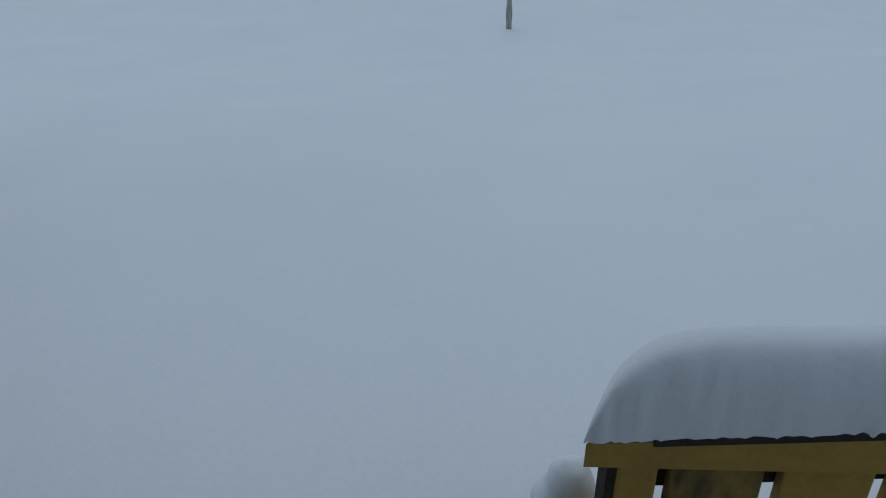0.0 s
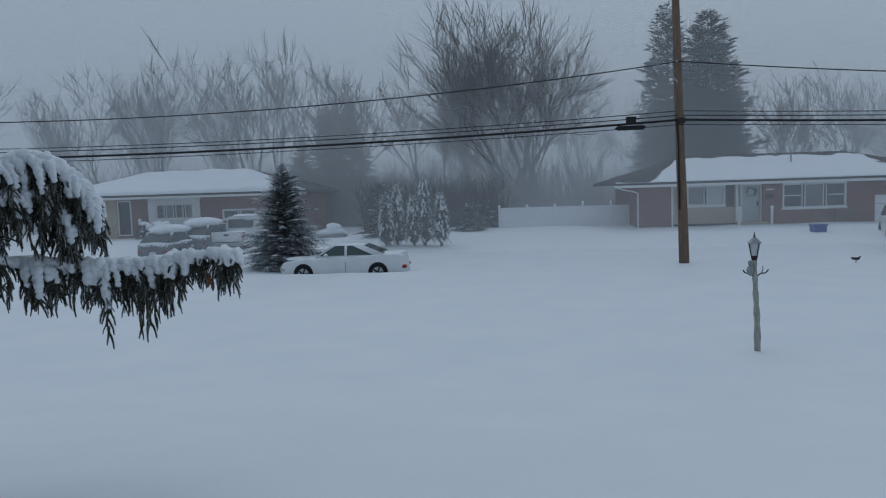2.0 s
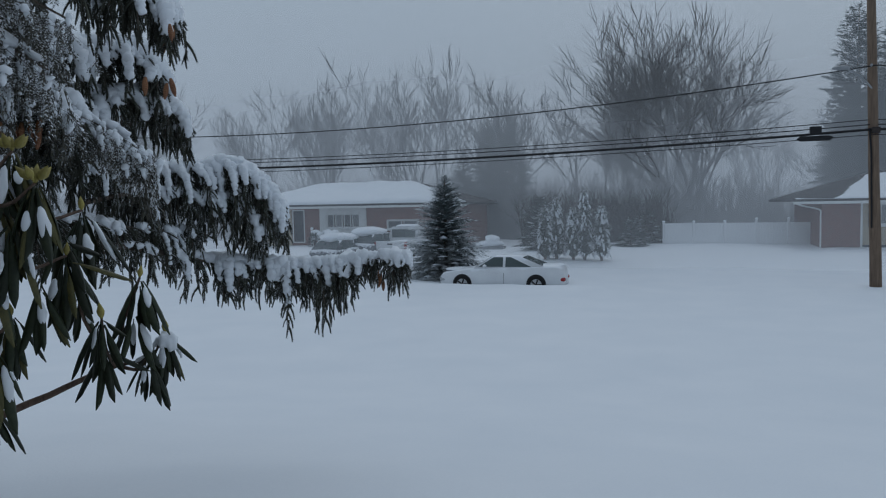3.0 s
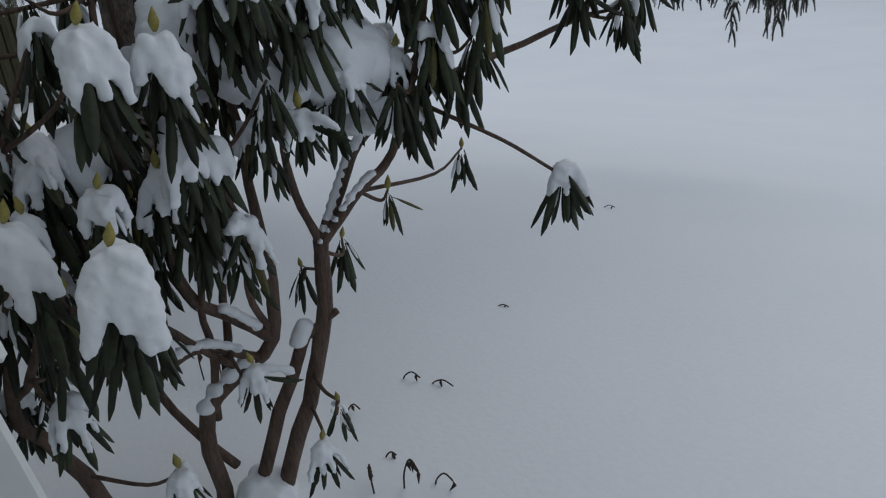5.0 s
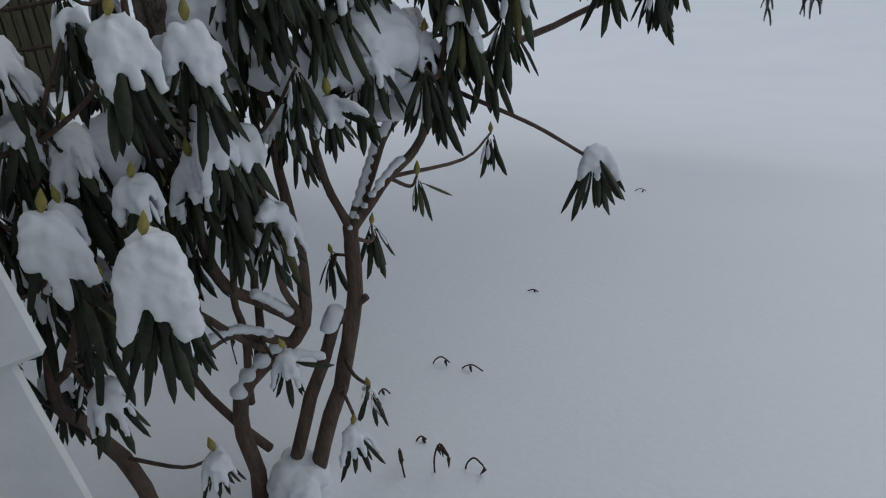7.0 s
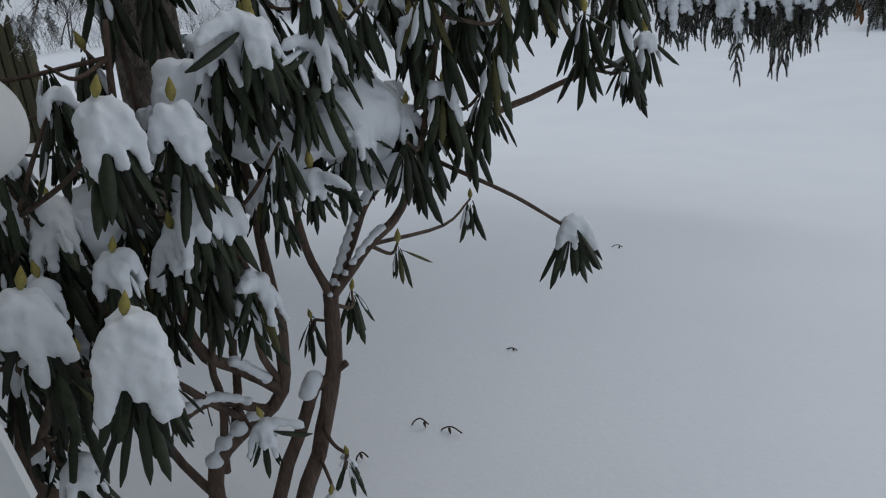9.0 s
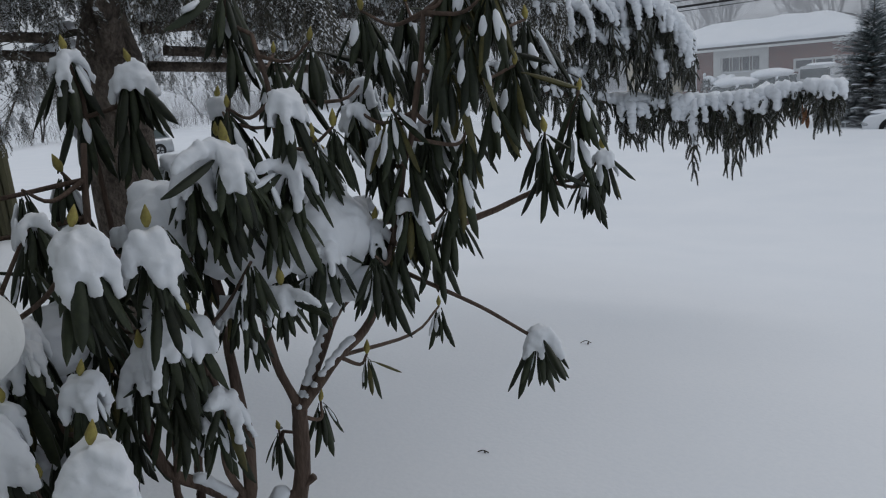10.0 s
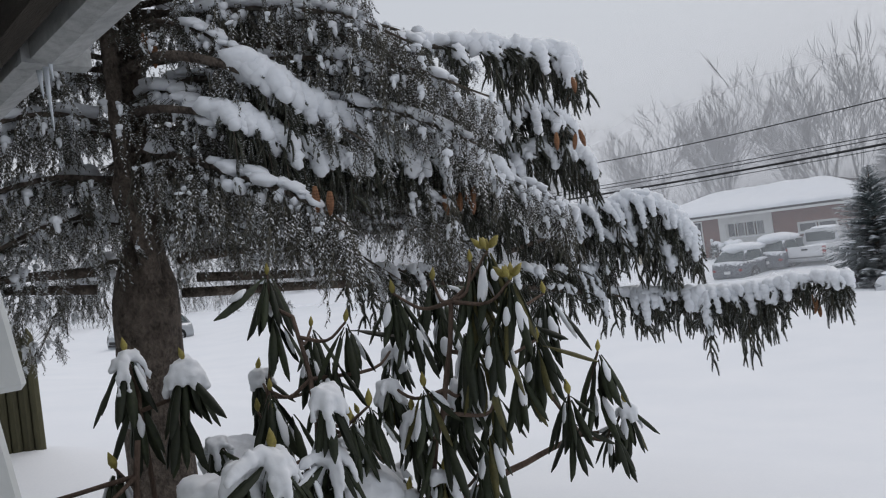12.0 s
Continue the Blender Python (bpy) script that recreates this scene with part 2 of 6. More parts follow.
def part_mesh(name, me, parent, m=None, label="", kind=""):
    ob = new(name, me)
    ob.parent = parent
    if m is not None:
        ob.matrix_basis = m
    return tagged(ob, label, kind=kind)


def box(bm, x0, x1, y0, y1, z0, z1, bevel=0.0, m=None):
    mm = Matrix.LocRotScale(((x0 + x1) / 2, (y0 + y1) / 2, (z0 + z1) / 2), None, (abs(x1 - x0), abs(y1 - y0), abs(z1 - z0)))
    r = bmesh.ops.create_cube(bm, size=1, matrix=(m @ mm) if m else mm)
    if bevel:
        es = list({e for v in r["verts"] for e in v.link_edges})
        bmesh.ops.bevel(bm, geom=es, offset=bevel, segments=2, affect="EDGES", profile=0.6)
    return bm


def one_box(x0, x1, y0, y1, z0, z1, bevel=0.0):
    return box(bmesh.new(), x0, x1, y0, y1, z0, z1, bevel)


def rod(bm, a, b, r0, r1=None, seg=8):
    a, b = Vector(a), Vector(b)
    d = b - a
    m = Matrix.Translation((a + b) / 2) @ d.to_track_quat("Z", "Y").to_matrix().to_4x4()
    bmesh.ops.create_cone(bm, cap_ends=True, segments=seg, radius1=r0, radius2=r0 if r1 is None else r1, depth=d.length, matrix=m)
    return bm


def tube(bm, pts, radii, seg=8):
    """A closed, tapering tube along points."""
    pts = [Vector(p) for p in pts]
    rings = []
    up = Vector((0.3, 0.2, 1)).normalized()
    for i, p in enumerate(pts):
        d = (pts[min(i + 1, len(pts) - 1)] - pts[max(i - 1, 0)]).normalized()
        if abs(d.dot(up)) > 0.95:
            up = Vector((1, 0.1, 0))
        u = d.cross(up).normalized()
        v = d.cross(u)
        rings.append([bm.verts.new(p + radii[i] * (math.cos(k * math.tau / seg) * u + math.sin(k * math.tau / seg) * v)) for k in range(seg)])
    for a, b in zip(rings, rings[1:]):
        for k in range(seg):
            bm.faces.new((a[k], a[(k + 1) % seg], b[(k + 1) % seg], b[k]))
    bm.faces.new(rings[0][::-1])
    bm.faces.new(rings[-1])
    return bm


def smooth_line(pts, n=4):
    """Catmull-Rom through points."""
    p = [Vector(q) for q in pts]
    p = [2 * p[0] - p[1], *p, 2 * p[-1] - p[-2]]
    out = []
    for i in range(1, len(p) - 2):
        for k in range(n):
            t = k / n
            a, b, c, d = p[i - 1:i + 3]
            out.append(0.5 * (2 * b + (c - a) * t + (2 * a - 5 * b + 4 * c - d) * t * t + (3 * b - a - 3 * c + d) * t ** 3))
    return out + [p[-2]]


def unit_ball(sub):
    bm = bmesh.new()
    bmesh.ops.create_icosphere(bm, subdivisions=sub, radius=1)
    bm.verts.ensure_lookup_table()
    out = np.array([v.co[:] for v in bm.verts]), np.array([[v.index for v in f.verts] for f in bm.faces])
    bm.free()
    return out


BALLS = {k: unit_ball(k) for k in (1, 2, 3)}


def blob(bm, at, size, wobble=0.15, sub=2, seed=0, m=None):
    if isinstance(bm, Tris):
        a = np.array(Matrix.LocRotScale(at, None, size) if m is None else m @ Matrix.LocRotScale(at, None, size))
        v = BALLS[sub][0] @ a[:3, :3].T
        if wobble:
            near = (v + a[:3, 3]) / max(size) * 1.6 + np.array((seed, seed * 0.7, 0))
            v = v * (1 + wobble * 2 * np.array([noise.noise(q) for q in near.tolist()]))[:, None]
        bm.add(v + a[:3, 3], BALLS[sub][1])
        return bm
    mm = Matrix.LocRotScale(at, None, size)
    r = bmesh.ops.create_icosphere(bm, subdivisions=sub, radius=1, matrix=(m @ mm) if m else mm)
    if wobble:
        c = Vector(at) if m is None else m @ Vector(at)
        s = max(size)
        for v in r["verts"]:
            k = noise.noise(v.co / s * 1.6 + Vector((seed, seed * 0.7, 0)))
            v.co = c + (v.co - c) * (1 + wobble * 2 * k)
    return bm


workshop = bpy.data.scenes.new("workshop")


def baked(bm, voxel, mat, smooth_steps=2, name="snow", grain=0.0):
    """The blobs of bm grown together into one soft skin."""
    if isinstance(bm, Tris):
        me = bm.mesh(name, mat)
    else:
        me = bpy.data.meshes.new(name)
        bm.to_mesh(me)
        bm.free()
    tmp = bpy.data.objects.new("tmp", me)
    workshop.collection.objects.link(tmp)
    r = tmp.modifiers.new("r", "REMESH")
    r.mode, r.voxel_size, r.use_smooth_shade = "VOXEL", voxel, True
    if smooth_steps:
        s = tmp.modifiers.new("s", "SMOOTH")
        s.iterations, s.factor = smooth_steps, 0.5
    layer = workshop.view_layers[0]
    layer.update()
    out = bpy.data.meshes.new_from_object(tmp.evaluated_get(layer.depsgraph))
    bpy.data.objects.remove(tmp)
    bpy.data.meshes.remove(me)
    out.name = name
    if grain:
        for v in out.vertices:
            k = noise.noise(v.co * 55) + 0.6 * noise.noise(v.co * 120)
            v.co += v.normal * grain * k
    out.materials.clear()
    out.materials.append(mat)
    out.shade_smooth()
    return out


def from_arrays(name, verts, faces, mat, smooth=False):
    me = bpy.data.meshes.new(name)
    me.from_pydata(verts.tolist() if isinstance(verts, np.ndarray) else verts, [], faces.tolist() if isinstance(faces, np.ndarray) else faces)
    me.materials.append(mat)
    if smooth:
        me.shade_smooth()
    return me


class Tris:
    """Gathers many copies of small shapes into one mesh."""

    def __init__(self):
        self.v, self.f, self.n = [], [], 0

    def add(self, v, f):
        self.v.append(np.asarray(v, dtype=np.float64))
        if isinstance(f, np.ndarray):
            self.f.append(f + self.n)
        else:
            for q in f:
                self.f.append(np.array([q]) + self.n)
        self.n += len(v)

    def put(self, v, f, m):
        a = np.array(m)
        self.add(v @ a[:3, :3].T + a[:3, 3], f)

    def mesh(self, name, mat, smooth=False):
        v = np.concatenate(self.v) if self.v else np.zeros((0, 3))
        me = bpy.data.meshes.new(name)
        loops = np.concatenate([q.ravel() for q in self.f]).astype(np.int32)
        sizes = np.concatenate([np.full(len(q), q.shape[1]) for q in self.f])
        me.vertices.add(len(v))
        me.vertices.foreach_set("co", v.ravel().astype(np.float32))
        me.loops.add(len(loops))
        me.loops.foreach_set("vertex_index", loops)
        me.polygons.add(len(sizes))
        me.polygons.foreach_set("loop_start", np.concatenate([[0], np.cumsum(sizes)[:-1]]).astype(np.int32))
        me.update(calc_edges=True)
        me.materials.append(mat)
        if smooth:
            me.shade_smooth()
        return me


def turn_to(d, at, roll=0.0, scale=1.0):
    """A pose whose z looks along d."""
    q = Vector(d).normalized().to_track_quat("Z", "Y")
    return Matrix.Translation(at) @ q.to_matrix().to_4x4() @ Matrix.Rotation(roll, 4, "Z") @ Matrix.Scale(scale, 4)


# ---- ground ----
def step(a, b, x):
    t = min(1.0, max(0.0, (x - a) / (b - a)))
    return t * t * (3 - 2 * t)


def ground_z(x, y):
    z = 1.25 * (1 - step(1.5, 13.0, y)) + 0.42 * step(32.0, 43.0, y)
    z += 0.22 * step(30.5, 33.0, y) * (0.5 + 0.5 * noise.noise(Vector((x * 0.25, 3.1, 0))))
    z += 0.09 * noise.noise(Vector((x * 0.16, y * 0.16, 0.3))) * step(4, 12, abs(y) + abs(x) * 0.5)
    z += 0.025 * noise.noise(Vector((x * 0.8, y * 0.8, 5.0)))
    # drifts heaped round the shrub and the spruce
    z += 0.10 * math.exp(-((x + 2.0) ** 2 + (y - 1.1) ** 2) / 0.25)
    z += 0.12 * math.exp(-((x + 4.6) ** 2 + (y - 2.2) ** 2) / 0.5)
    z += 0.40 * math.exp(-((x + 8.6) ** 2 + (y - 2.2) ** 2) / 1.6)
    # the ploughed-in bank before the parked car
    z += 0.16 * math.exp(-((y - 26.2) / 0.9) ** 2) * (1 - step(-2.5, 1.0, x))
    return z


def axis_steps(near0, near1, d, far0, far1, grow):
    out, s = list(np.arange(near0, near1 + d / 2, d)), d
    while out[-1] < far1:
        s *= grow
        out.append(out[-1] + s)
    s = d
    while out[0] > far0:
        s *= grow
        out.insert(0, out[0] - s)
    return out


gx = axis_steps(-6.0, 4.0, 0.14, -1600, 1600, 1.045)
gy = axis_steps(-1.0, 6.0, 0.14, -1600, 1600, 1.045)
gv = [(x, y, ground_z(x, y)) for y in gy for x in gx]
gf = [(j * len(gx) + i, j * len(gx) + i + 1, (j + 1) * len(gx) + i + 1, (j + 1) * len(gx) + i) for j in range(len(gy) - 1) for i in range(len(gx) - 1)]
ground = tagged(new("ground", from_arrays("ground", gv, gf, SNOW, True)), "deep unbroken snow over lawn and street", "ground", kind="structure")

# flat standing screens that pale whatever lies behind them, in place of airborne haze
for nm, yy, mt, hh in (("snow_haze_screen", 33.4, AIRSTREET, 17), ("snow_haze_screen", 53.5, AIRNEAR, 28), ("snow_haze_screen", 71.0, AIRFAR, 36)):
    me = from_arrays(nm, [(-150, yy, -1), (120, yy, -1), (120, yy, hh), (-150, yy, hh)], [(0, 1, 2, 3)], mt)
    tagged(new(nm, me), "thin see-through screen imitating wind-blown snow haze before the trees", "blowing snow", kind="stuff")


# ---- the two brick ranch houses over the street ----
def wall_mesh(x0, x1, z0, z1, y0, y1, holes):
    """A wall along x with openings (x0, x1, z0, z1) cut through."""
    bm = bmesh.new()
    xs = sorted({x0, x1, *(h[0] for h in holes), *(h[1] for h in holes)})
    zs = sorted({z0, z1, *(h[2] for h in holes), *(h[3] for h in holes)})
    for a, b in zip(xs, xs[1:]):
        for c, d in zip(zs, zs[1:]):
            if not any(h[0] <= a and b <= h[1] and h[2] <= c and d <= h[3] for h in holes):
                box(bm, a, b, y0, y1, c, d)
    bmesh.ops.remove_doubles(bm, verts=bm.verts, dist=0.0005)
    return bm


def window(parent, x0, x1, z0, z1, y, lights, sill=True, glass=None, split=False):
    """A white window with its casing, one pane a light."""
    w = part("window", frame_mesh(x0, x1, z0, z1, y - 0.06, y + 0.02, 0.09), WHITE, parent, "white window casing")
    for i in range(lights):
        a, b = x0 + (x1 - x0) * i / lights, x0 + (x1 - x0) * (i + 1) / lights
        fr = part("window_frame", frame_mesh(a + 0.05, b - 0.05, z0 + 0.06, z1 - 0.06, y - 0.035, y + 0.03, 0.055), WHITE, w)
        part("pane", one_box(a + 0.08, b - 0.08, y + 0.035, y + 0.05, z0 + 0.09, z1 - 0.09), (glass or [PANE])[i % len(glass or [PANE])], w)
        if split:
            part("window_bar", one_box(a + 0.08, b - 0.08, y - 0.02, y + 0.03, (z0 + z1) / 2 - 0.025, (z0 + z1) / 2 + 0.025), WHITE, w)
    if sill:
        part("sill", one_box(x0 - 0.06, x1 + 0.06, y - 0.12, y + 0.02, z0 - 0.07, z0 - 0.002, 0.01), WHITE, w)
        bm = one_box(x0 - 0.04, x1 + 0.04, y - 0.11, y - 0.03, z0 + 0.001, z0 + 0.05, 0.02)
        part("sill_snow", bm, SNOW, w, "snow lying on the sill", True)
    return w


def frame_mesh(x0, x1, z0, z1, y0, y1, t):
    bm = bmesh.new()
    box(bm, x0, x0 + t, y0, y1, z0, z1)
    box(bm, x1 - t, x1, y0, y1, z0, z1)
    box(bm, x0 + t, x1 - t, y0, y1, z1 - t, z1)
    box(bm, x0 + t, x1 - t, y0, y1, z0, z0 + t)
    return bm


def hip_roof(x0, x1, y0, y1, z, rise, lift=0.0, inset=0.0):
    """A hipped roof as a thick shell; ridge along x."""
    x0, x1, y0, y1 = x0 + inset, x1 - inset, y0 + inset, y1 - inset
    h = (y1 - y0) / 2
    ym = (y0 + y1) / 2
    bm = bmesh.new()
    lo = [bm.verts.new(p) for p in ((x0, y0, z), (x1, y0, z), (x1, y1, z), (x0, y1, z))]
    mid = [bm.verts.new(p) for p in ((x0, y0, z + 0.16 + lift), (x1, y0, z + 0.16 + lift), (x1, y1, z + 0.16 + lift), (x0, y1, z + 0.16 + lift))]
    r = [bm.verts.new((x0 + h, ym, z + rise + lift)), bm.verts.new((x1 - h, ym, z + rise + lift))]
    bm.faces.new(lo[::-1])
    for i in range(4):
        bm.faces.new((lo[i], lo[(i + 1) % 4], mid[(i + 1) % 4], mid[i]))
    bm.faces.new((mid[0], mid[1], r[1], r[0]))
    bm.faces.new((mid[1], mid[2], r[1]))
    bm.faces.new((mid[2], mid[3], r[0], r[1]))
    bm.faces.new((mid[3], mid[0], r[0]))
    return bm


def snow_sheet(x0, x1, y0, y1, z, rise, thick, keep):
    """Snow on the two faces of a hipped roof that can be seen; keep(x, s) says where it still lies, s from eave to ridge."""
    h, ym = (y1 - y0) / 2, (y0 + y1) / 2
    nx, ns = 120, 26
    v, f, ids = [], [], {}

    def point(i, j):
        if (i, j) not in ids:
            s = j / ns
            a, b = x0 + s * h, x1 - s * h
            x = a + (b - a) * i / nx
            t = thick * (0.6 + 0.6 * abs(noise.noise(Vector((x * 0.5, s * 3, 1))))) * min(1, 6 * keep(x, s)) if keep(x, s) > 0 else -0.05
            edge = min(1.0, 8 * min(s + 0.06, 1.06 - s, (i + 0.4) / nx, 1 - (i - 0.4) / nx))
            ids[i, j] = len(v)
            v.append((x, y0 + s * (ym - y0) - 0.06 * (j == 0), z + s * (rise - 0.16) + 0.155 + t * edge))
        return ids[i, j]

    for i in range(nx):
        for j in range(ns):
            f.append((point(i, j), point(i + 1, j), point(i + 1, j + 1), point(i, j + 1)))
    base = len(v)
    for i in range(nx + 1):
        p = v[ids[i, 0]]
        v.append((p[0], p[1], z + 0.13))
        if i:
            f.append((base + i - 1, base + i, ids[i, 0], ids[i - 1, 0]))
    return v, f


def right_house():
    h = thing("house", "low red brick ranch house with wind-scoured snowy roof", "house", (7.72, 43.0, 0.0))
    W, D, Z0, ZE = 16.75, 8.4, 0.1, 2.90
    big, small, gar, door = (7.92, 11.36, 1.36, 2.78), (2.74, 4.86, 1.62, 2.80), (12.88, 16.06, 0.0, 1.98), (5.80, 6.78, 0.62, 2.76)
    part("wall", wall_mesh(0, 1.9, Z0, ZE, 0, 0.25, []), BRICK, h)
    part("wall", wall_mesh(6.86, W, Z0, ZE, 0, 0.25, [big, gar]), BRICK, h)
    part("wall", one_box(0, 0.25, 0.25, D, Z0, ZE), BRICK, h)
    part("wall", one_box(W - 0.25, W, 0.25, D, Z0, ZE), BRICK, h)
    part("wall", one_box(0.25, W - 0.25, D - 0.25, D, Z0, ZE), BRICK, h)
    part("wall", wall_mesh(1.9, 6.86, Z0, ZE, 0.28, 0.48, [small, door]), BEIGE, h, "beige panelled wall section")
    part("plinth", one_box(1.9, 5.6, 0.2, 0.278, Z0, 0.62), DARKPAINT, h)
    for k in range(5):
        part("siding_board", one_box(1.92, 5.3, 0.235, 0.279, 0.63 + k * 0.19, 0.81 + k * 0.19), BEIGE, h)
    part("trim", one_box(1.82, 1.92, -0.02, 0.3, 0.5, ZE), WHITE, h, "white corner trim")
    part("trim", one_box(5.42, 5.54, 0.1, 0.28, 0.5, ZE), WHITE, h, "white door post")
    window(h, *big, 0.05, 3, glass=[PANE, CURTAIN, PANE], split=False)
    for a in (big[0], big[1] - 1.05):
        part("window_bar", one_box(a + 0.08, a + 1.0, 0.02, 0.08, 2.05, 2.11), WHITE, h)
    window(h, *small, 0.33, 2, glass=[CURTAIN, LANTERN])
    for a in (2.24, 4.92):
        part("shutter", one_box(a, a + 0.42, 0.22, 0.278, 1.55, 2.85, 0.01), DARKPAINT, h, "dark window shutter")
    # front door, storm door frame, wreath
    d = part("door", one_box(door[0], door[1], 0.33, 0.39, door[2], door[3]), GREYDOOR, h, "pale grey front door")
    for k in range(2):
        part("door_panel", one_box(door[0] + 0.15 + k * 0.36, door[0] + 0.43 + k * 0.36, 0.315, 0.329, 0.95, 1.55, 0.01), GREYDOOR, d)
    part("door_frame", frame_mesh(door[0] - 0.1, door[1] + 0.1, door[2] - 0.05, door[3] + 0.05, 0.2, 0.3, 0.1), WHITE, d)
    bm = bmesh.new()
    rng = random.Random(4)
    for k in range(90):
        a = rng.uniform(0, math.tau)
        rr = 0.24 + rng.uniform(-0.05, 0.05)
        c = Vector((6.29 + rr * math.cos(a), 0.29 + rng.uniform(-0.03, 0.02), 2.35 + rr * math.sin(a)))
        rod(bm, c, c + Vector((rng.uniform(-1, 1), -0.5, rng.uniform(-1, 1))) * 0.07, 0.02, 0.004, 4)
    part("wreath", bm, WREATH, d, "evergreen wreath dusted with snow")
    part("handle", one_box(6.62, 6.70, 0.27, 0.329, 1.55, 1.8, 0.01), IRON, d)
    # number plate as plain bars, mailbox
    part("sign", one_box(7.02, 7.47, -0.02, -0.001, 2.42, 2.5), WHITE, h, "small pale house sign")
    part("mailbox", one_box(7.05, 7.4, -0.14, -0.001, 1.95, 2.2, 0.02), BLACKTRIM, h)
    # steps with white newel posts
    for k in range(3):
        part("step", one_box(5.4, 7.0, -1.3 + 0.4 * k, 0.195, 0.1 + 0.2 * k, 0.29 + 0.2 * k, 0.02), SNOW if k < 2 else BEIGE, h, "snow-covered step" if k < 2 else "")
    for a in (5.3, 7.05):
        p = part("newel_post", one_box(a - 0.06, a + 0.06, -0.9, -0.78, 0.1, 1.45, 0.01), WHITE, h)
        part("snow_cap", blob(bmesh.new(), (a, -0.84, 1.5), (0.09, 0.09, 0.08), 0.1, 2), SNOW, p, "", True)
    # garage door in sections
    g = part("garage_door", frame_mesh(gar[0], gar[1], gar[2] - 0.02, gar[3], 0.02, 0.2, 0.09), WHITE, h)
    for k in range(4):
        z = gar[2] + 0.03 + k * 0.49
        part("panel", one_box(gar[0] + 0.1, gar[1] - 0.1, 0.1, 0.16, z, z + 0.47, 0.012), VINYL, g)
    # eaves, roof, snow
    part("gutter", one_box(-1.45, W + 1.2, -0.76, -0.62, ZE - 0.12, ZE + 0.02, 0.02), WHITE, h, "white gutter along the eave")
    part("soffit", one_box(-1.4, W + 1.15, -0.6, 0.6, ZE + 0.001, ZE + 0.02), WHITE, h)
    bm = bmesh.new()
    tube(bm, smooth_line([(-1.3, -0.68, ZE - 0.1), (-0.9, -0.4, ZE - 0.22), (-0.12, -0.06, ZE - 0.42), (-0.06, -0.06, ZE - 0.8), (-0.06, -0.06, 0.3)], 4), [0.04] * 17, 6)
    part("downspout", bm, WHITE, h, "white downspout at the corner")
    part("roof", hip_roof(-1.4, W + 1.2, -0.7, D + 0.7, ZE + 0.02, 1.7), ROOFING, h, "dark asphalt shingle roof")

    def keep(x, s):
        k = 1.0 + 0.8 * noise.noise(Vector((x * 0.7, s * 4, 8)))
        k -= 3.0 * step(W - 2.6 - 1.2 * s, W - 1.2 - 1.2 * s, x + 0.6 * noise.noise(Vector((x, s * 5, 2))))
        k -= 3.0 * (1 - step(0.2, 1.3, x - 2.8 * s + 0.4))
        k -= 1.6 * step(0.80, 0.97, s + 0.12 * noise.noise(Vector((x * 0.9, s, 4))))
        k -= 0.4 * (noise.noise(Vector((x * 1.2, s * 7, 12))) > 0.47)
        return k

    v, f = snow_sheet(-1.4, W + 1.2, -0.7, D + 0.7, ZE + 0.02, 1.7, 0.05, keep)
    part_mesh("roof_snow", from_arrays("roof_snow", v, f, SNOW, True), h, label="thin wind-scoured snow on the shingles")
    part("vent_pipe", rod(bmesh.new(), (9.2, 2.2, 3.9), (9.2, 2.2, 4.75), 0.05, None, 8), STEEL, h)
    return h


right_house()


def left_house():
    h = thing("house", "low brick ranch house under a thick roof of snow", "house", (-28.3, 45.0, 0.38))
    W, D, Z0, ZE = 15.7, 8.0, -0.2, 2.75
    bay, dark, small = (6.6, 9.05, 1.30, 2.45), (4.2, 4.95, 0.4, 2.5), (10.9, 13.1, 1.2, 1.85)
    part("wall", wall_mesh(0, 4.05, Z0, ZE, 0, 0.25, []), BEIGE, h)
    part("wall", wall_mesh(4.05, W, Z0, ZE, 0, 0.25, [bay, dark, small]), BRICK, h)
    part("wall", one_box(0, 0.25, 0.25, D, Z0, ZE), BRICK, h)
    part("wall", one_box(W - 0.25, W, 0.25, D, Z0, ZE), BRICK, h)
    part("wall", one_box(0.25, W - 0.25, D - 0.25, D, Z0, ZE), BRICK, h)
    part("panel", frame_mesh(bay[0] - 0.45, bay[1] + 0.45, bay[2] - 0.5, bay[3] + 0.2, -0.06, -0.001, 0.45), WHITE, h, "white panelled window surround")
    window(h, *bay, 0.05, 4, glass=[PANE, CURTAIN, PANE, CURTAIN])
    window(h, *small, 0.05, 2)
    d = part("door", one_box(dark[0], dark[1], 0.1, 0.16, dark[2], dark[3]), DARKPAINT, h, "dark front door")
    part("door_frame", frame_mesh(dark[0] - 0.08, dark[1] + 0.08, dark[2] - 0.05, dark[3] + 0.07, -0.03, 0.05, 0.08), WHITE, d)
    part("gutter", one_box(-0.75, W + 0.75, -0.76, -0.62, ZE - 0.12, ZE + 0.02, 0.02), WHITE, h)
    part("soffit", one_box(-0.7, W + 0.7, -0.6, 0.4, ZE + 0.001, ZE + 0.02), WHITE, h)
    part("roof", hip_roof(-0.7, W + 0.7, -0.7, D + 0.7, ZE + 0.02, 1.6), ROOFING, h)
    v, f = snow_sheet(-0.75, W + 0.75, -0.75, D + 0.75, ZE + 0.02, 1.6, 0.28, lambda x, s: 1.0)
    part_mesh("roof_snow", from_arrays("roof_snow", v, f, SNOW, True), h, label="thick smooth snow blanket")
    return h


left_house()


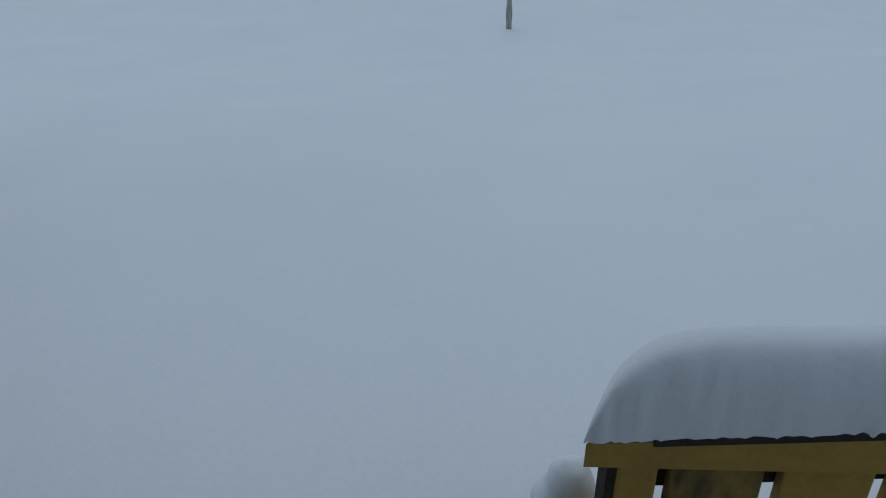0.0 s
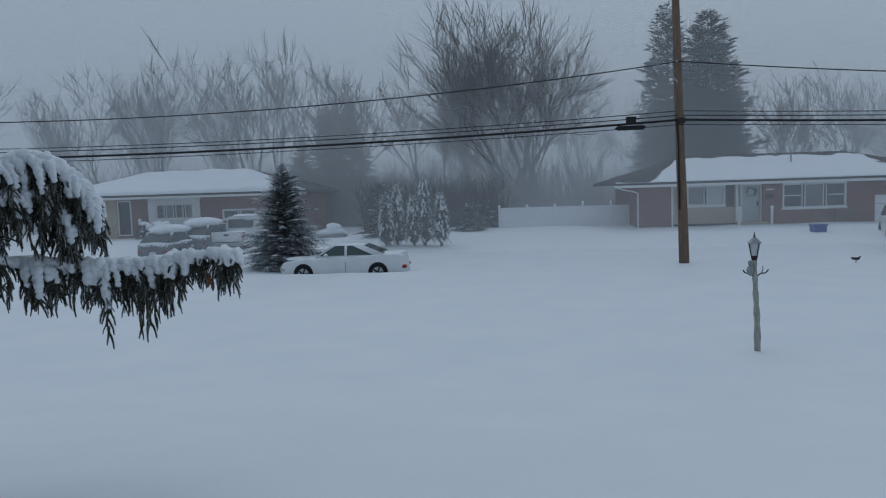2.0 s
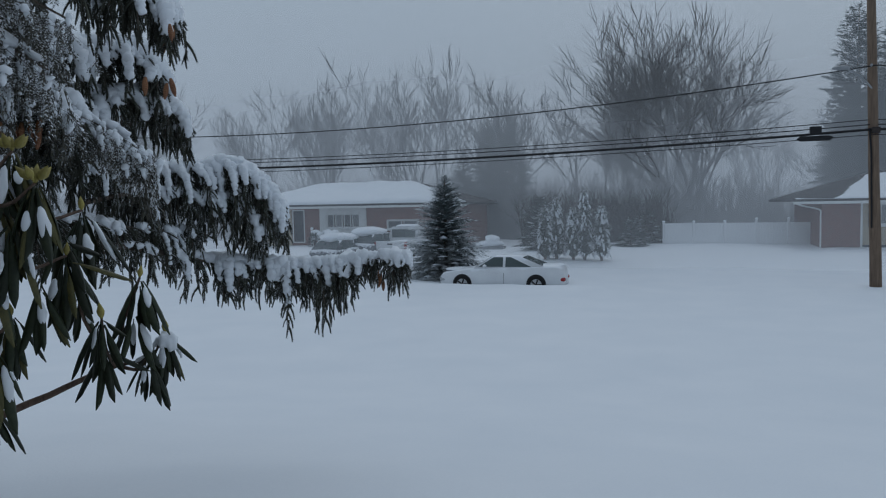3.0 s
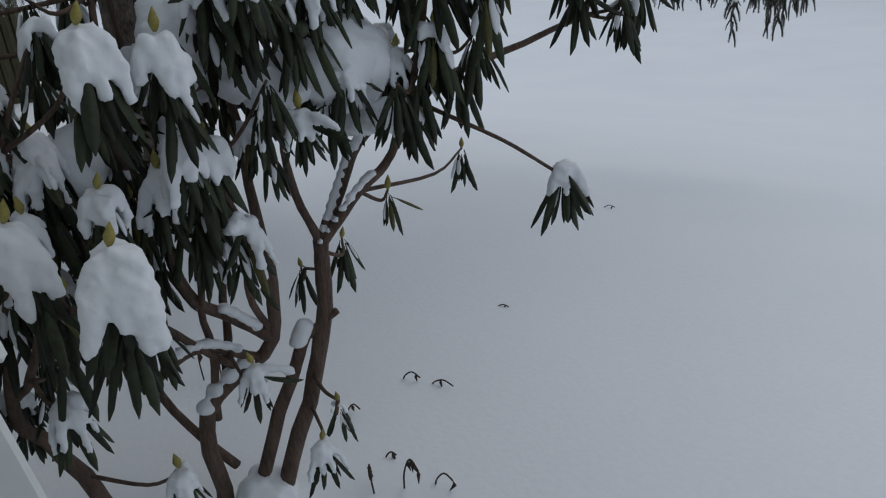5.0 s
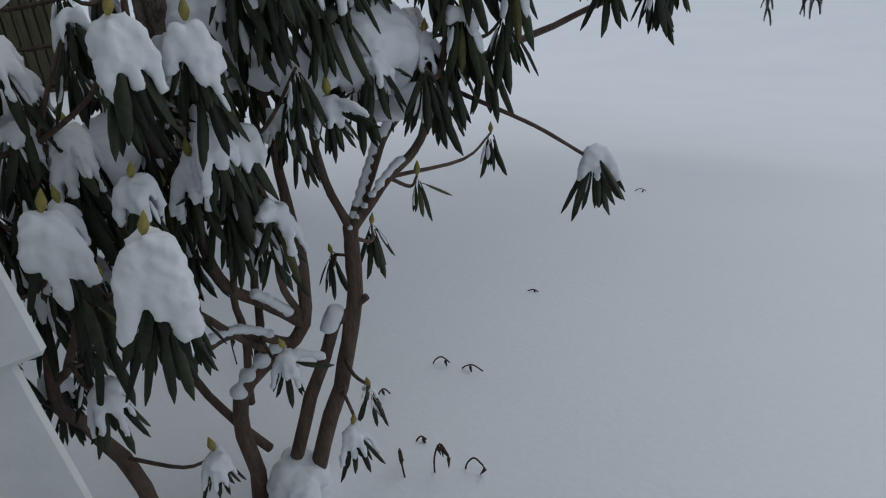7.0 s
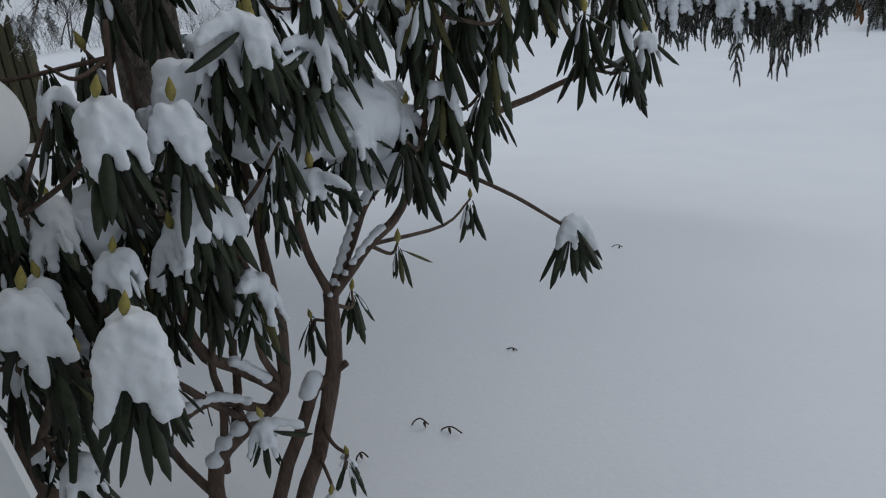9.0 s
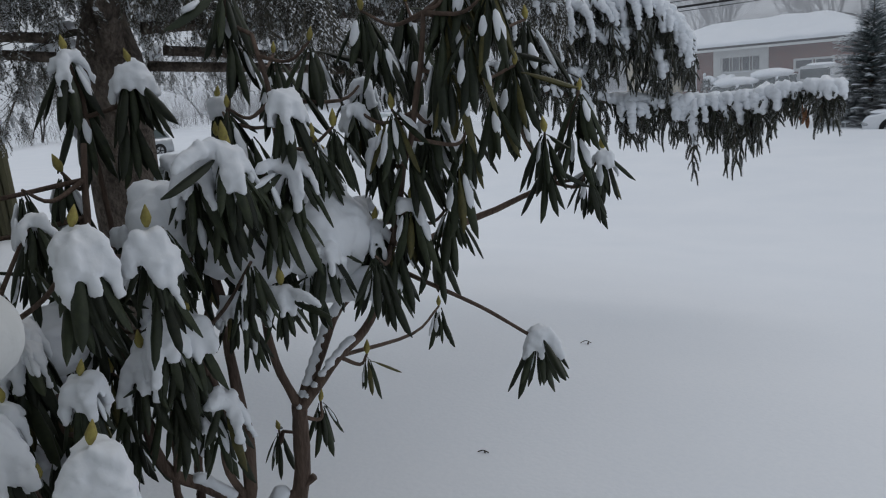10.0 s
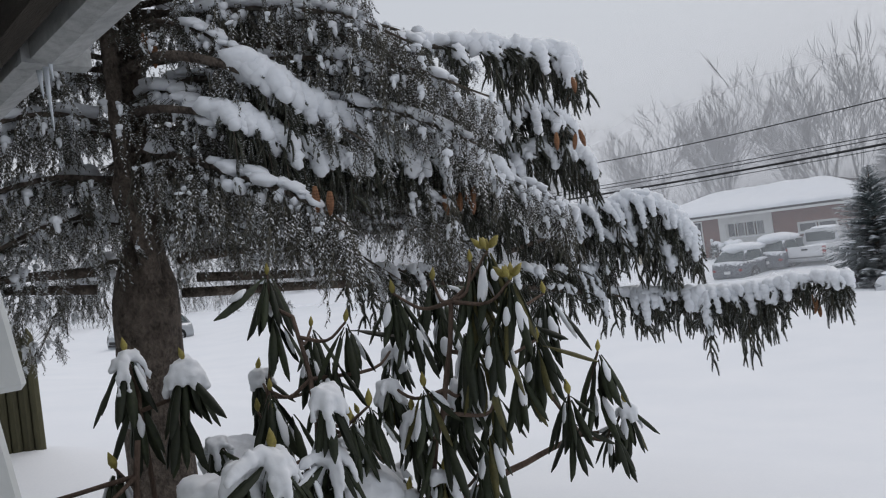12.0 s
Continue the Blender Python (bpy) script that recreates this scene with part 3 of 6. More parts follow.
# ---- white vinyl fence ----
def vinyl_fence(x0, x1, y, z0):
    f = thing("fence", "tall white vinyl privacy fence in the snow", "fence", (x0, y, z0))
    n = 5
    w = (x1 - x0) / n
    for i in range(n):
        bm = bmesh.new()
        for k in range(10):
            a = i * w + 0.07 + k * (w - 0.14) / 10
            box(bm, a, a + (w - 0.14) / 10 - 0.006, -0.02, 0.02, -0.1, 1.36 + 0.02 * (i % 2))
        part("panel", bm, VINYL, f)
        part("rail", one_box(i * w + 0.06, (i + 1) * w - 0.06, -0.035, 0.035, 1.362 + 0.02 * (i % 2), 1.43), VINYL, f)
    for i in range(n + 1):
        p = part("post", one_box(i * w - 0.06, i * w + 0.06, -0.06, 0.06, -0.1, 1.48 + (0.12 if i in (3, 4) else 0), 0.008), VINYL, f)
        part("post_cap", blob(bmesh.new(), (i * w, 0, 1.53 + (0.12 if i in (3, 4) else 0)), (0.085, 0.085, 0.07), 0.1, 2), SNOW, p, "", True)
    return f


vinyl_fence(-0.2, 8.3, 46.0, 0.34)


# ---- utility pole and its wires ----
pole = thing("utility_pole", "leaning brown wooden utility pole at the street edge", "utility pole", (6.66, 28.3, 0.0))
part("shaft", tube(bmesh.new(), [(0, 0, -0.3), (-0.04, 0, 1.5), (-0.12, 0, 4), (-0.2, 0, 7), (-0.28, 0, 10.0)], [0.19, 0.18, 0.165, 0.15, 0.13], 14), POLEWOOD, pole, "", True)
part("lamp_arm", tube(bmesh.new(), smooth_line([(-0.2, -0.1, 6.6), (-0.6, -0.3, 7.0), (-1.1, -0.5, 7.3)], 3), [0.03] * 7, 6), STEEL, pole)
part("lamp_head", blob(bmesh.new(), (-1.25, -0.55, 7.3), (0.28, 0.12, 0.08), 0.05, 2), STEEL, pole, "grey street lamp head", True)
part("conduit", tube(bmesh.new(), [(-0.2, -0.17, 2.0), (-0.24, -0.18, 4.5), (-0.3, -0.16, 5.3)], [0.03] * 3, 6), CABLE, pole)
part("bracket", one_box(-0.25, 0.0, -0.28, -0.14, 5.15, 5.35, 0.01), IRON, pole)
part("insulator", rod(bmesh.new(), (-0.28, 0, 7.35), (-0.28, -0.22, 7.4), 0.05, 0.04, 8), STEEL, pole)


def wire(z_pole, z_side, sag, r, label, dy=0.0):
    bm = bmesh.new()
    for xa, xb, za, zb in ((-36.0, 6.5, z_side, z_pole), (6.5, 50.0, z_pole, z_side)):
        pts = []
        for k in range(41):
            t = k / 40
            pts.append((xa + (xb - xa) * t, 28.15 + dy, za + (zb - za) * t - 4 * sag * t * (1 - t)))
        tube(bm, pts, [r] * 41, 5)
    return tagged(obj("power_cable", bm, CABLE), label, "cable", "overhead cables")


wire(7.38, 7.2, 1.15, 0.022, "thin black overhead power cable")
wire(5.28, 5.2, 0.50, 0.045, "thick black overhead cable bundle")
wire(5.45, 5.5, 0.50, 0.018, "thin black overhead communication cable", 0.06)
wire(5.62, 5.7, 0.55, 0.016, "thin black overhead communication cable", 0.12)
wire(5.10, 4.9, 0.42, 0.014, "thin black overhead communication cable", -0.08)
sp = thing("splice_case", "black cable splice case hung under the wires", "splice case", (4.7, 28.1, 5.05))
part("case", tube(bmesh.new(), [(-0.55, 0, -0.02), (-0.45, 0, 0), (0.45, 0, 0), (0.55, 0, 0.02)], [0.03, 0.09, 0.09, 0.03], 8), CABLE, sp)
part("terminal", one_box(-0.15, 0.2, -0.1, 0.1, 0.12, 0.4, 0.02), CABLE, sp)


# ---- lamp post in the yard ----
lp = thing("lamp_post", "pale log lamp post with lantern and iron twigs", "lamp post", (4.33, 13.64, 0.0))
part("post", tube(bmesh.new(), smooth_line([(0.01, 0, -0.3), (0.0, 0, 0.5), (-0.03, 0, 1.1), (-0.05, 0, 1.62)], 6), [0.060 + 0.007 * math.sin(k * 1.9) - k * 0.0012 for k in range(19)], 12), BIRCH, lp, "", True)
part("collar", rod(bmesh.new(), (-0.05, 0, 1.6), (-0.05, 0, 1.68), 0.045, 0.06, 10), IRON, lp)
ln = part("lantern", rod(bmesh.new(), (-0.05, 0, 1.681), (-0.05, 0, 1.90), 0.065, 0.11, 8), LANTERN, lp, "frosted glass lantern")
part("lantern_roof", rod(bmesh.new(), (-0.05, 0, 1.901), (-0.05, 0, 2.0), 0.13, 0.03, 8), STEEL, ln)
part("finial", rod(bmesh.new(), (-0.05, 0, 2.0), (-0.05, 0, 2.09), 0.02, 0.006, 8), IRON, ln)
for k in range(4):
    a = k * math.pi / 2 + 0.4
    part("lantern_bar", rod(bmesh.new(), (-0.05 + 0.068 * math.cos(a), 0.068 * math.sin(a), 1.685), (-0.05 + 0.115 * math.cos(a), 0.115 * math.sin(a), 1.9), 0.008, None, 5), IRON, ln)
part("ornament", blob(blob(bmesh.new(), (-0.13, -0.05, 1.43), (0.06, 0.05, 0.10), 0.2, 2, 3), (-0.14, -0.06, 1.56), (0.04, 0.04, 0.045), 0.1, 2), STEEL, lp, "small plain grey ornament", True)
for s in (-1, 1):
    bm = tube(bmesh.new(), smooth_line([(-0.04, 0, 1.28), (-0.04 + s * 0.08, -0.03, 1.36), (-0.04 + s * 0.17, -0.04, 1.38), (-0.04 + s * 0.22, -0.04, 1.44)], 3), [0.012] * 9 + [0.006], 6)
    tube(bm, [(-0.04 + s * 0.1, -0.03, 1.365), (-0.04 + s * 0.13, -0.03, 1.45), (-0.04 + s * 0.12, -0.03, 1.5)], [0.009, 0.007, 0.004], 5)
    part("iron_twig", bm, IRON, lp)


# ---- vehicles ----
def loft(bm, sections):
    """Joins cross-sections (lists of points, all of one length) into a closed skin."""
    rings = [[bm.verts.new(p) for p in s] for s in sections]
    n = len(rings[0])
    for a, b in zip(rings, rings[1:]):
        for k in range(n):
            bm.faces.new((a[k], a[(k + 1) % n], b[(k + 1) % n], b[k]))
    bm.faces.new(rings[0][::-1])
    bm.faces.new(rings[-1])
    return bm


def body_mesh(length, width, stations, ground_clear=0.2):
    """stations: (x, belt height, roof height or 0, narrowing). The hull up to the belt."""
    bm = bmesh.new()
    secs = []
    for x, top, k in stations:
        w = width / 2 * k
        secs.append([(x, -w * 0.94, ground_clear), (x, -w, ground_clear + 0.18), (x, -w, top * 0.72), (x, -w * 0.95, top * 0.93), (x, -w * 0.82, top),
                     (x, 0, top + 0.03), (x, w * 0.82, top), (x, w * 0.95, top * 0.93), (x, w, top * 0.72), (x, w, ground_clear + 0.18), (x, w * 0.94, ground_clear)])
    loft(bm, secs)
    return bm


def car(name, label, category, at, rz, paint, spec, group="", snow=None):
    """spec: length, width, belt stations, cabin (x0, x1, x2, x3, belt, roof), wheel places, wheel radius."""
    c = thing(name, label, category, at, rz, group)
    L, Wd, st, cab, wheels, wr = spec
    part("body", body_mesh(L, Wd, st, 0.22), paint, c, "", True)
    x0, x1, x2, x3, zb, zr = cab
    w0, w1 = Wd / 2 * 0.90, Wd / 2 * 0.70
    bm = bmesh.new()
    loft(bm, [[(x0, -w0, zb), (x0, w0, zb), (x3, w0, zb), (x3, -w0, zb)],
              [(x0 + (x1 - x0) * 0.9, -w1 - 0.03, zb + (zr - zb) * 0.9), (x0 + (x1 - x0) * 0.9, w1 + 0.03, zb + (zr - zb) * 0.9),
               (x3 + (x2 - x3) * 0.9, w1 + 0.03, zb + (zr - zb) * 0.9), (x3 + (x2 - x3) * 0.9, -w1 - 0.03, zb + (zr - zb) * 0.9)],
              [(x1 + 0.1, -w1 + 0.08, zr), (x1 + 0.1, w1 - 0.08, zr), (x2 - 0.1, w1 - 0.08, zr), (x2 - 0.1, -w1 + 0.08, zr)]])
    part("roof", bm, paint, c, "", True)

    def quad(name_, pts, off):
        n_ = (Vector(pts[1]) - Vector(pts[0])).cross(Vector(pts[2]) - Vector(pts[0])).normalized()
        b = bmesh.new()
        a_ = [b.verts.new(Vector(p) + n_ * off) for p in pts]
        z_ = [b.verts.new(Vector(p) - n_ * 0.01) for p in pts]
        b.faces.new(a_)
        for i in range(len(pts)):
            b.faces.new((a_[i], z_[i], z_[(i + 1) % len(pts)], a_[(i + 1) % len(pts)]))
        part(name_, b, AUTOGLASS, c)

    def on_side(x, f, s):
        """A point of the cabin's side, f from belt to roof."""
        return (x, s * (w0 + (w1 + 0.03 - w0) * f / 0.9), zb + (zr - zb) * f)

    fa = lambda f: x0 + (x1 - x0) * f
    fb = lambda f: x3 + (x2 - x3) * f
    xm = (x1 * 0.55 + x2 * 0.45)
    c_pillar = 0.50 if zr < 1.5 else 0.14
    for s in (-1, 1):
        p = [on_side(fa(0.08) + 0.12, 0.08, s), on_side(xm - 0.05, 0.08, s), on_side(xm - 0.05, 0.85, s), on_side(fa(0.85) + 0.1, 0.85, s)]
        q = [on_side(xm + 0.05, 0.08, s), on_side(fb(0.08) - c_pillar, 0.08, s), on_side(fb(0.85) - 0.8 * c_pillar, 0.85, s), on_side(xm + 0.05, 0.85, s)]
        quad("side_window", p if s < 0 else p[::-1], 0.012)
        quad("side_window", q if s < 0 else q[::-1], 0.012)
    yy = lambda f: (w0 + (w1 + 0.03 - w0) * f / 0.9) * 0.9
    quad("windscreen", [(fa(0.08), yy(0.08), zb + (zr - zb) * 0.08), (fa(0.08), -yy(0.08), zb + (zr - zb) * 0.08), (fa(0.85), -yy(0.85), zb + (zr - zb) * 0.85), (fa(0.85), yy(0.85), zb + (zr - zb) * 0.85)], 0.012)
    quad("rear_window", [(fb(0.1), -yy(0.1), zb + (zr - zb) * 0.1), (fb(0.1), yy(0.1), zb + (zr - zb) * 0.1), (fb(0.82), yy(0.82), zb + (zr - zb) * 0.82), (fb(0.82), -yy(0.82), zb + (zr - zb) * 0.82)], 0.012)
    for x in wheels:
        for s in (-1, 1):
            y = s * (Wd / 2 - 0.09)
            part("wheel_arch", rod(bmesh.new(), (x, y - 0.10, wr + 0.02), (x, y + 0.10, wr + 0.02), wr + 0.035, None, 20), BLACKTRIM, c)
            w = part("wheel", rod(bmesh.new(), (x, y - 0.115, wr), (x, y + 0.115, wr), wr, None, 20), RUBBER, c)
            part("rim", rod(bmesh.new(), (x, y - 0.122, wr), (x, y + 0.122, wr), wr * 0.64, None, 14), ALLOY, w)
            b = bmesh.new()
            for k in range(5):
                a = k * math.tau / 5
                rod(b, (x, y + s * 0.124, wr), (x + wr * 0.6 * math.cos(a), y + s * 0.124, wr + wr * 0.6 * math.sin(a)), 0.025, 0.035, 5)
            part("spokes", b, BLACKTRIM, w)
    f0, r0 = st[0], st[-1]
    for s in (-1, 1):
        part("headlight", blob(bmesh.new(), (f0[0] + 0.13, s * Wd * 0.37, f0[1] * 0.80), (0.16, 0.17, 0.075), 0.05, 2), HEADLENS, c, "", True)
        part("tail_light", blob(bmesh.new(), (r0[0] - 0.08, s * Wd * 0.39, r0[1] * 0.86), (0.12, 0.13, 0.09), 0.05, 2), REDLENS, c, "", True)
        part("mirror", blob(bmesh.new(), (x0 + 0.45, s * (Wd / 2 + 0.06), zb + 0.08), (0.08, 0.09, 0.06), 0.05, 2), paint, c, "", True)
        part("door_seam", one_box(xm - 0.006, xm + 0.006, s * Wd / 2 - 0.01 * s, s * Wd / 2 + 0.004 * s, 0.35, zb * 0.8), BLACKTRIM, c)
        part("door_handle", one_box(xm - 0.32, xm - 0.14, s * Wd / 2 * 0.985, s * (Wd / 2 + 0.025), zb * 0.80, zb * 0.84, 0.006), paint, c)
    part("grille", one_box(f0[0] - 0.02, f0[0] + 0.05, -Wd * 0.24, Wd * 0.24, f0[1] * 0.58, f0[1] * 0.8, 0.01), BLACKTRIM, c)
    part("bumper_slot", one_box(f0[0] - 0.025, f0[0] + 0.05, -Wd * 0.32, Wd * 0.32, 0.3, 0.42, 0.01), BLACKTRIM, c)
    part("licence_plate", one_box(r0[0] - 0.02, r0[0] + 0.015, -0.16, 0.16, r0[1] * 0.62, r0[1] * 0.62 + 0.14), WHITE, c, "plain pale plate")
    if snow:
        for (bx, bz, sx, sy, sz) in snow:
            part_mesh("snow_cover", baked(blob(bmesh.new(), (bx, 0, bz), (sx, sy, sz), 0.12, 3, bx), 0.05, SNOW, 4), c, label="snow heaped on the car")
    return c


SEDAN = (4.75, 1.8, [(-2.37, 0.62, 0.72), (-2.25, 0.74, 0.88), (-1.7, 0.86, 1.0), (-0.9, 0.95, 1.0), (0.3, 0.98, 1.0), (1.4, 1.02, 1.0), (2.1, 1.02, 0.96), (2.32, 0.92, 0.86), (2.38, 0.6, 0.8)],
         (-1.02, -0.25, 0.62, 1.75, 0.94, 1.40), (-1.45, 1.35), 0.33)
SUV = (4.5, 1.82, [(-2.25, 0.75, 0.80), (-2.15, 0.95, 0.93), (-1.6, 1.05, 1.0), (-1.0, 1.08, 1.0), (0.5, 1.08, 1.0), (1.8, 1.08, 1.0), (2.18, 1.06, 0.95), (2.25, 0.7, 0.9)],
       (-1.35, -0.7, 1.75, 2.1, 1.05, 1.68), (-1.4, 1.3), 0.36)
VAN = (4.6, 1.8, [(-2.3, 0.7, 0.80), (-2.15, 0.9, 0.93), (-1.6, 1.0, 1.0), (-1.0, 1.02, 1.0), (0.5, 1.02, 1.0), (1.8, 1.02, 1.0), (2.2, 1.0, 0.95), (2.28, 0.7, 0.9)],
       (-1.3, -0.5, 1.5, 2.1, 1.0, 1.55), (-1.4, 1.35), 0.34)

car("sedan", "white four-door sedan parked in deep snow", "car", (-6.08, 28.1, -0.30), 1.5, CARWHITE, SEDAN,
    snow=[(-1.85, 0.86, 0.5, 0.72, 0.05), (2.1, 1.0, 0.25, 0.7, 0.05)])
car("suv", "silver compact suv crusted with snow on a driveway", "car", (17.15, 30.6, -0.1), 80, CARSILVER, SUV, "cars at the garage",
    [(-1.8, 1.08, 0.45, 0.7, 0.05), (0.6, 1.72, 1.2, 0.66, 0.06)])
car("suv", "white suv with a snowy roof before a garage", "car", (18.75, 36.3, 0.0), 70, CARWHITE, SUV, "cars at the garage",
    [(-1.8, 1.08, 0.45, 0.7, 0.05), (0.6, 1.72, 1.2, 0.66, 0.07)])
car("hatchback", "dark car almost buried under a thick cap of snow", "car", (-16.5, 36.6, -0.12), 262, CARGREY, VAN, "cars at the brick house",
    [(-1.8, 1.05, 0.7, 0.95, 0.3), (0.5, 1.58, 1.35, 0.85, 0.24), (1.2, 1.6, 0.8, 0.8, 0.26), (0.3, 1.0, 1.6, 1.0, 0.12)])
car("hatchback", "snow-capped car with red tail lights beside a pickup", "car", (-15.6, 38.4, 0.1), 268, CARGREY, VAN, "cars at the brick house",
    [(-1.8, 1.05, 0.7, 0.95, 0.3), (0.5, 1.6, 1.35, 0.85, 0.26), (1.3, 1.6, 0.7, 0.8, 0.26)])
car("sedan", "distant pale green sedan half covered in snow", "car", (-47.2, 37.8, -0.1), 188, CARGREEN, SEDAN, "distant snowed-in cars",
    [(-1.75, 0.92, 0.6, 0.8, 0.1), (0.2, 1.46, 0.8, 0.65, 0.12), (1.95, 1.06, 0.4, 0.75, 0.1)])
car("suv", "distant grey car buried in snow beyond the spruce", "car", (-43.5, 17.0, -0.2), 95, CARSILVER, SUV, "distant snowed-in cars",
    [(-1.8, 1.1, 0.5, 0.8, 0.15), (0.6, 1.72, 1.3, 0.75, 0.2)])


def pickup(at, rz):
    c = thing("pickup_truck", "white pickup truck seen from its snowy tailgate", "pickup truck", at, rz)
    part("body", body_mesh(5.6, 1.95, [(-2.8, 0.8, 0.85), (-2.7, 1.05, 0.95), (-1.4, 1.12, 1.0), (0.6, 1.12, 1.0)], 0.35), CARWHITE, c, "", True)
    bm = bmesh.new()
    loft(bm, [[(-1.5, -0.9, 1.1), (-1.5, 0.9, 1.1), (0.6, 0.9, 1.1), (0.6, -0.9, 1.1)], [(-0.8, -0.72, 1.82), (-0.8, 0.72, 1.82), (0.45, 0.72, 1.82), (0.45, -0.72, 1.82)]])
    part("cab", bm, CARWHITE, c)
    part("rear_window", one_box(0.50, 0.585, -0.68, 0.68, 1.22, 1.68, 0.02), AUTOGLASS, c)
    for s in (-1, 1):
        part("bed_side", one_box(0.62, 2.7, s * 0.97, s * 0.89, 0.4, 1.12, 0.02), CARWHITE, c)
        part("tail_light", one_box(2.66, 2.74, s * 0.96, s * 0.80, 0.72, 1.08, 0.02), REDLENS, c)
        part("mirror", one_box(-1.1, -1.0, s * 0.95, s * 1.2, 1.15, 1.4, 0.03), BLACKTRIM, c)
        for x in (-1.9, 1.75):
            w = part("wheel", rod(bmesh.new(), (x, s * 0.72, 0.38), (x, s * 0.96, 0.38), 0.38, None, 18), RUBBER, c)
            part("rim", rod(bmesh.new(), (x, s * 0.72, 0.38), (x, s * 0.965, 0.38), 0.24, None, 12), ALLOY, w)
    part("bed_floor", one_box(0.62, 2.66, -0.88, 0.88, 0.6, 0.66), CARWHITE, c)
    t = part("tailgate", one_box(2.64, 2.72, -0.79, 0.79, 0.62, 1.12, 0.02), CARWHITE, c)
    part("tailgate_handle", one_box(2.715, 2.735, -0.14, 0.14, 0.92, 1.0, 0.008), BLACKTRIM, t)
    part("bumper", one_box(2.68, 2.86, -0.95, 0.95, 0.4, 0.58, 0.03), STEEL, c)
    part_mesh("snow_cover", baked(blob(bmesh.new(), (-0.2, 0, 1.85), (0.75, 0.75, 0.1), 0.1, 3), 0.05, SNOW, 4), c, label="snow on the cab roof")
    part_mesh("snow_cover", baked(blob(bmesh.new(), (1.6, 0, 0.95), (1.1, 0.95, 0.16), 0.15, 3, 4), 0.05, SNOW, 4), c, label="snow in the truck bed")
    return c


pickup((-14.0, 39.3, 0.1), 270)


# ---- small things over the street ----
bn = thing("recycling_bin", "blue plastic recycling bin in the snow", "bin", (15.5, 38.0, 0.2))
bm = bmesh.new()
loft(bm, [[(-0.28, -0.22, -0.1), (0.28, -0.22, -0.1), (0.28, 0.22, -0.1), (-0.28, 0.22, -0.1)], [(-0.33, -0.26, 0.48), (0.33, -0.26, 0.48), (0.33, 0.26, 0.48), (-0.33, 0.26, 0.48)]])
part("body", bm, BLUEBIN, bn)
part("rim", frame_mesh(-0.36, 0.36, 0.481, 0.53, -0.29, 0.29, 0.02), BLUEBIN, bn)
pl = thing("wooden_pallet", "weathered wooden pallet leaning against a brick wall", "pallet", (17.9 + 0.5, 42.75, 0.25))
for k in range(6):
    part("slat", one_box(0, 1.15, -0.05, -0.03, 0.05 + k * 0.17, 0.16 + k * 0.17), PALLET, pl)
for k in range(3):
    part("bearer", one_box(0.02 + 0.51 * k, 0.1 + 0.51 * k, -0.029, 0.06, 0, 1.05), PALLET, pl)
st = thing("broken_stake", "small dark broken stake poking out of snow", "stake", (12.3, 27.3, 0.0))
part("stick", rod(bmesh.new(), (0, 0, -0.2), (0.06, 0, 0.14), 0.02, 0.015, 6), TWIG, st)
part("plate", tube(bmesh.new(), [(-0.14, 0, 0.17), (-0.05, 0, 0.13), (0.12, 0, 0.12), (0.2, 0, 0.21)], [0.012, 0.05, 0.055, 0.015], 6), IRON, st)
wl_ = thing("stone_planter", "low grey stone planter heaped with snow", "planter", (-9.9, 42.4, 0.2))
for k in range(3):
    part("stone_course", one_box(-0.85 + 0.02 * k, 0.85 - 0.02 * k, -0.45 + 0.02 * k, 0.45, -0.1 + 0.18 * k, 0.07 + 0.18 * k, 0.02), STEEL, wl_)
b = bmesh.new()
blob(b, (0, 0, 0.55), (0.9, 0.5, 0.22), 0.15, 3)
blob(b, (0.1, 0, 0.85), (0.5, 0.4, 0.25), 0.2, 3, 2)
part_mesh("snow_heap", baked(b, 0.05, SNOW, 3), wl_)


def bush(at, r, h, seed, label="rounded garden shrub buried in snow"):
    rng = random.Random(seed)
    o = thing("shrub", label, "shrub", at, 0, "snowed-in shrubs")
    t = Tris()
    for k in range(260):
        a, u = rng.uniform(0, math.tau), rng.uniform(0, 1)
        p = Vector((r * 0.95 * math.cos(a) * (1 - u * 0.4), r * 0.95 * math.sin(a) * (1 - u * 0.4), h * u * 0.8))
        d = Vector((math.cos(a), math.sin(a), 0.5 + u)) * 0.12
        s = Vector((-math.sin(a), math.cos(a), 0)) * 0.05
        t.add(np.array([p - s, p + s, p + d]), [(0, 1, 2)])
    part_mesh("foliage", t.mesh("foliage", FARNEEDLE), o)
    b = bmesh.new()
    for k in range(9):
        a = rng.uniform(0, math.tau)
        q = rng.uniform(0, 0.7) * r
        blob(b, (q * math.cos(a), q * math.sin(a), h * rng.uniform(0.5, 0.9)), (r * 0.45, r * 0.45, r * 0.33), 0.2, 2, seed + k)
    part_mesh("snow_cap", baked(b, 0.05, SNOW, 2), o)
    return o


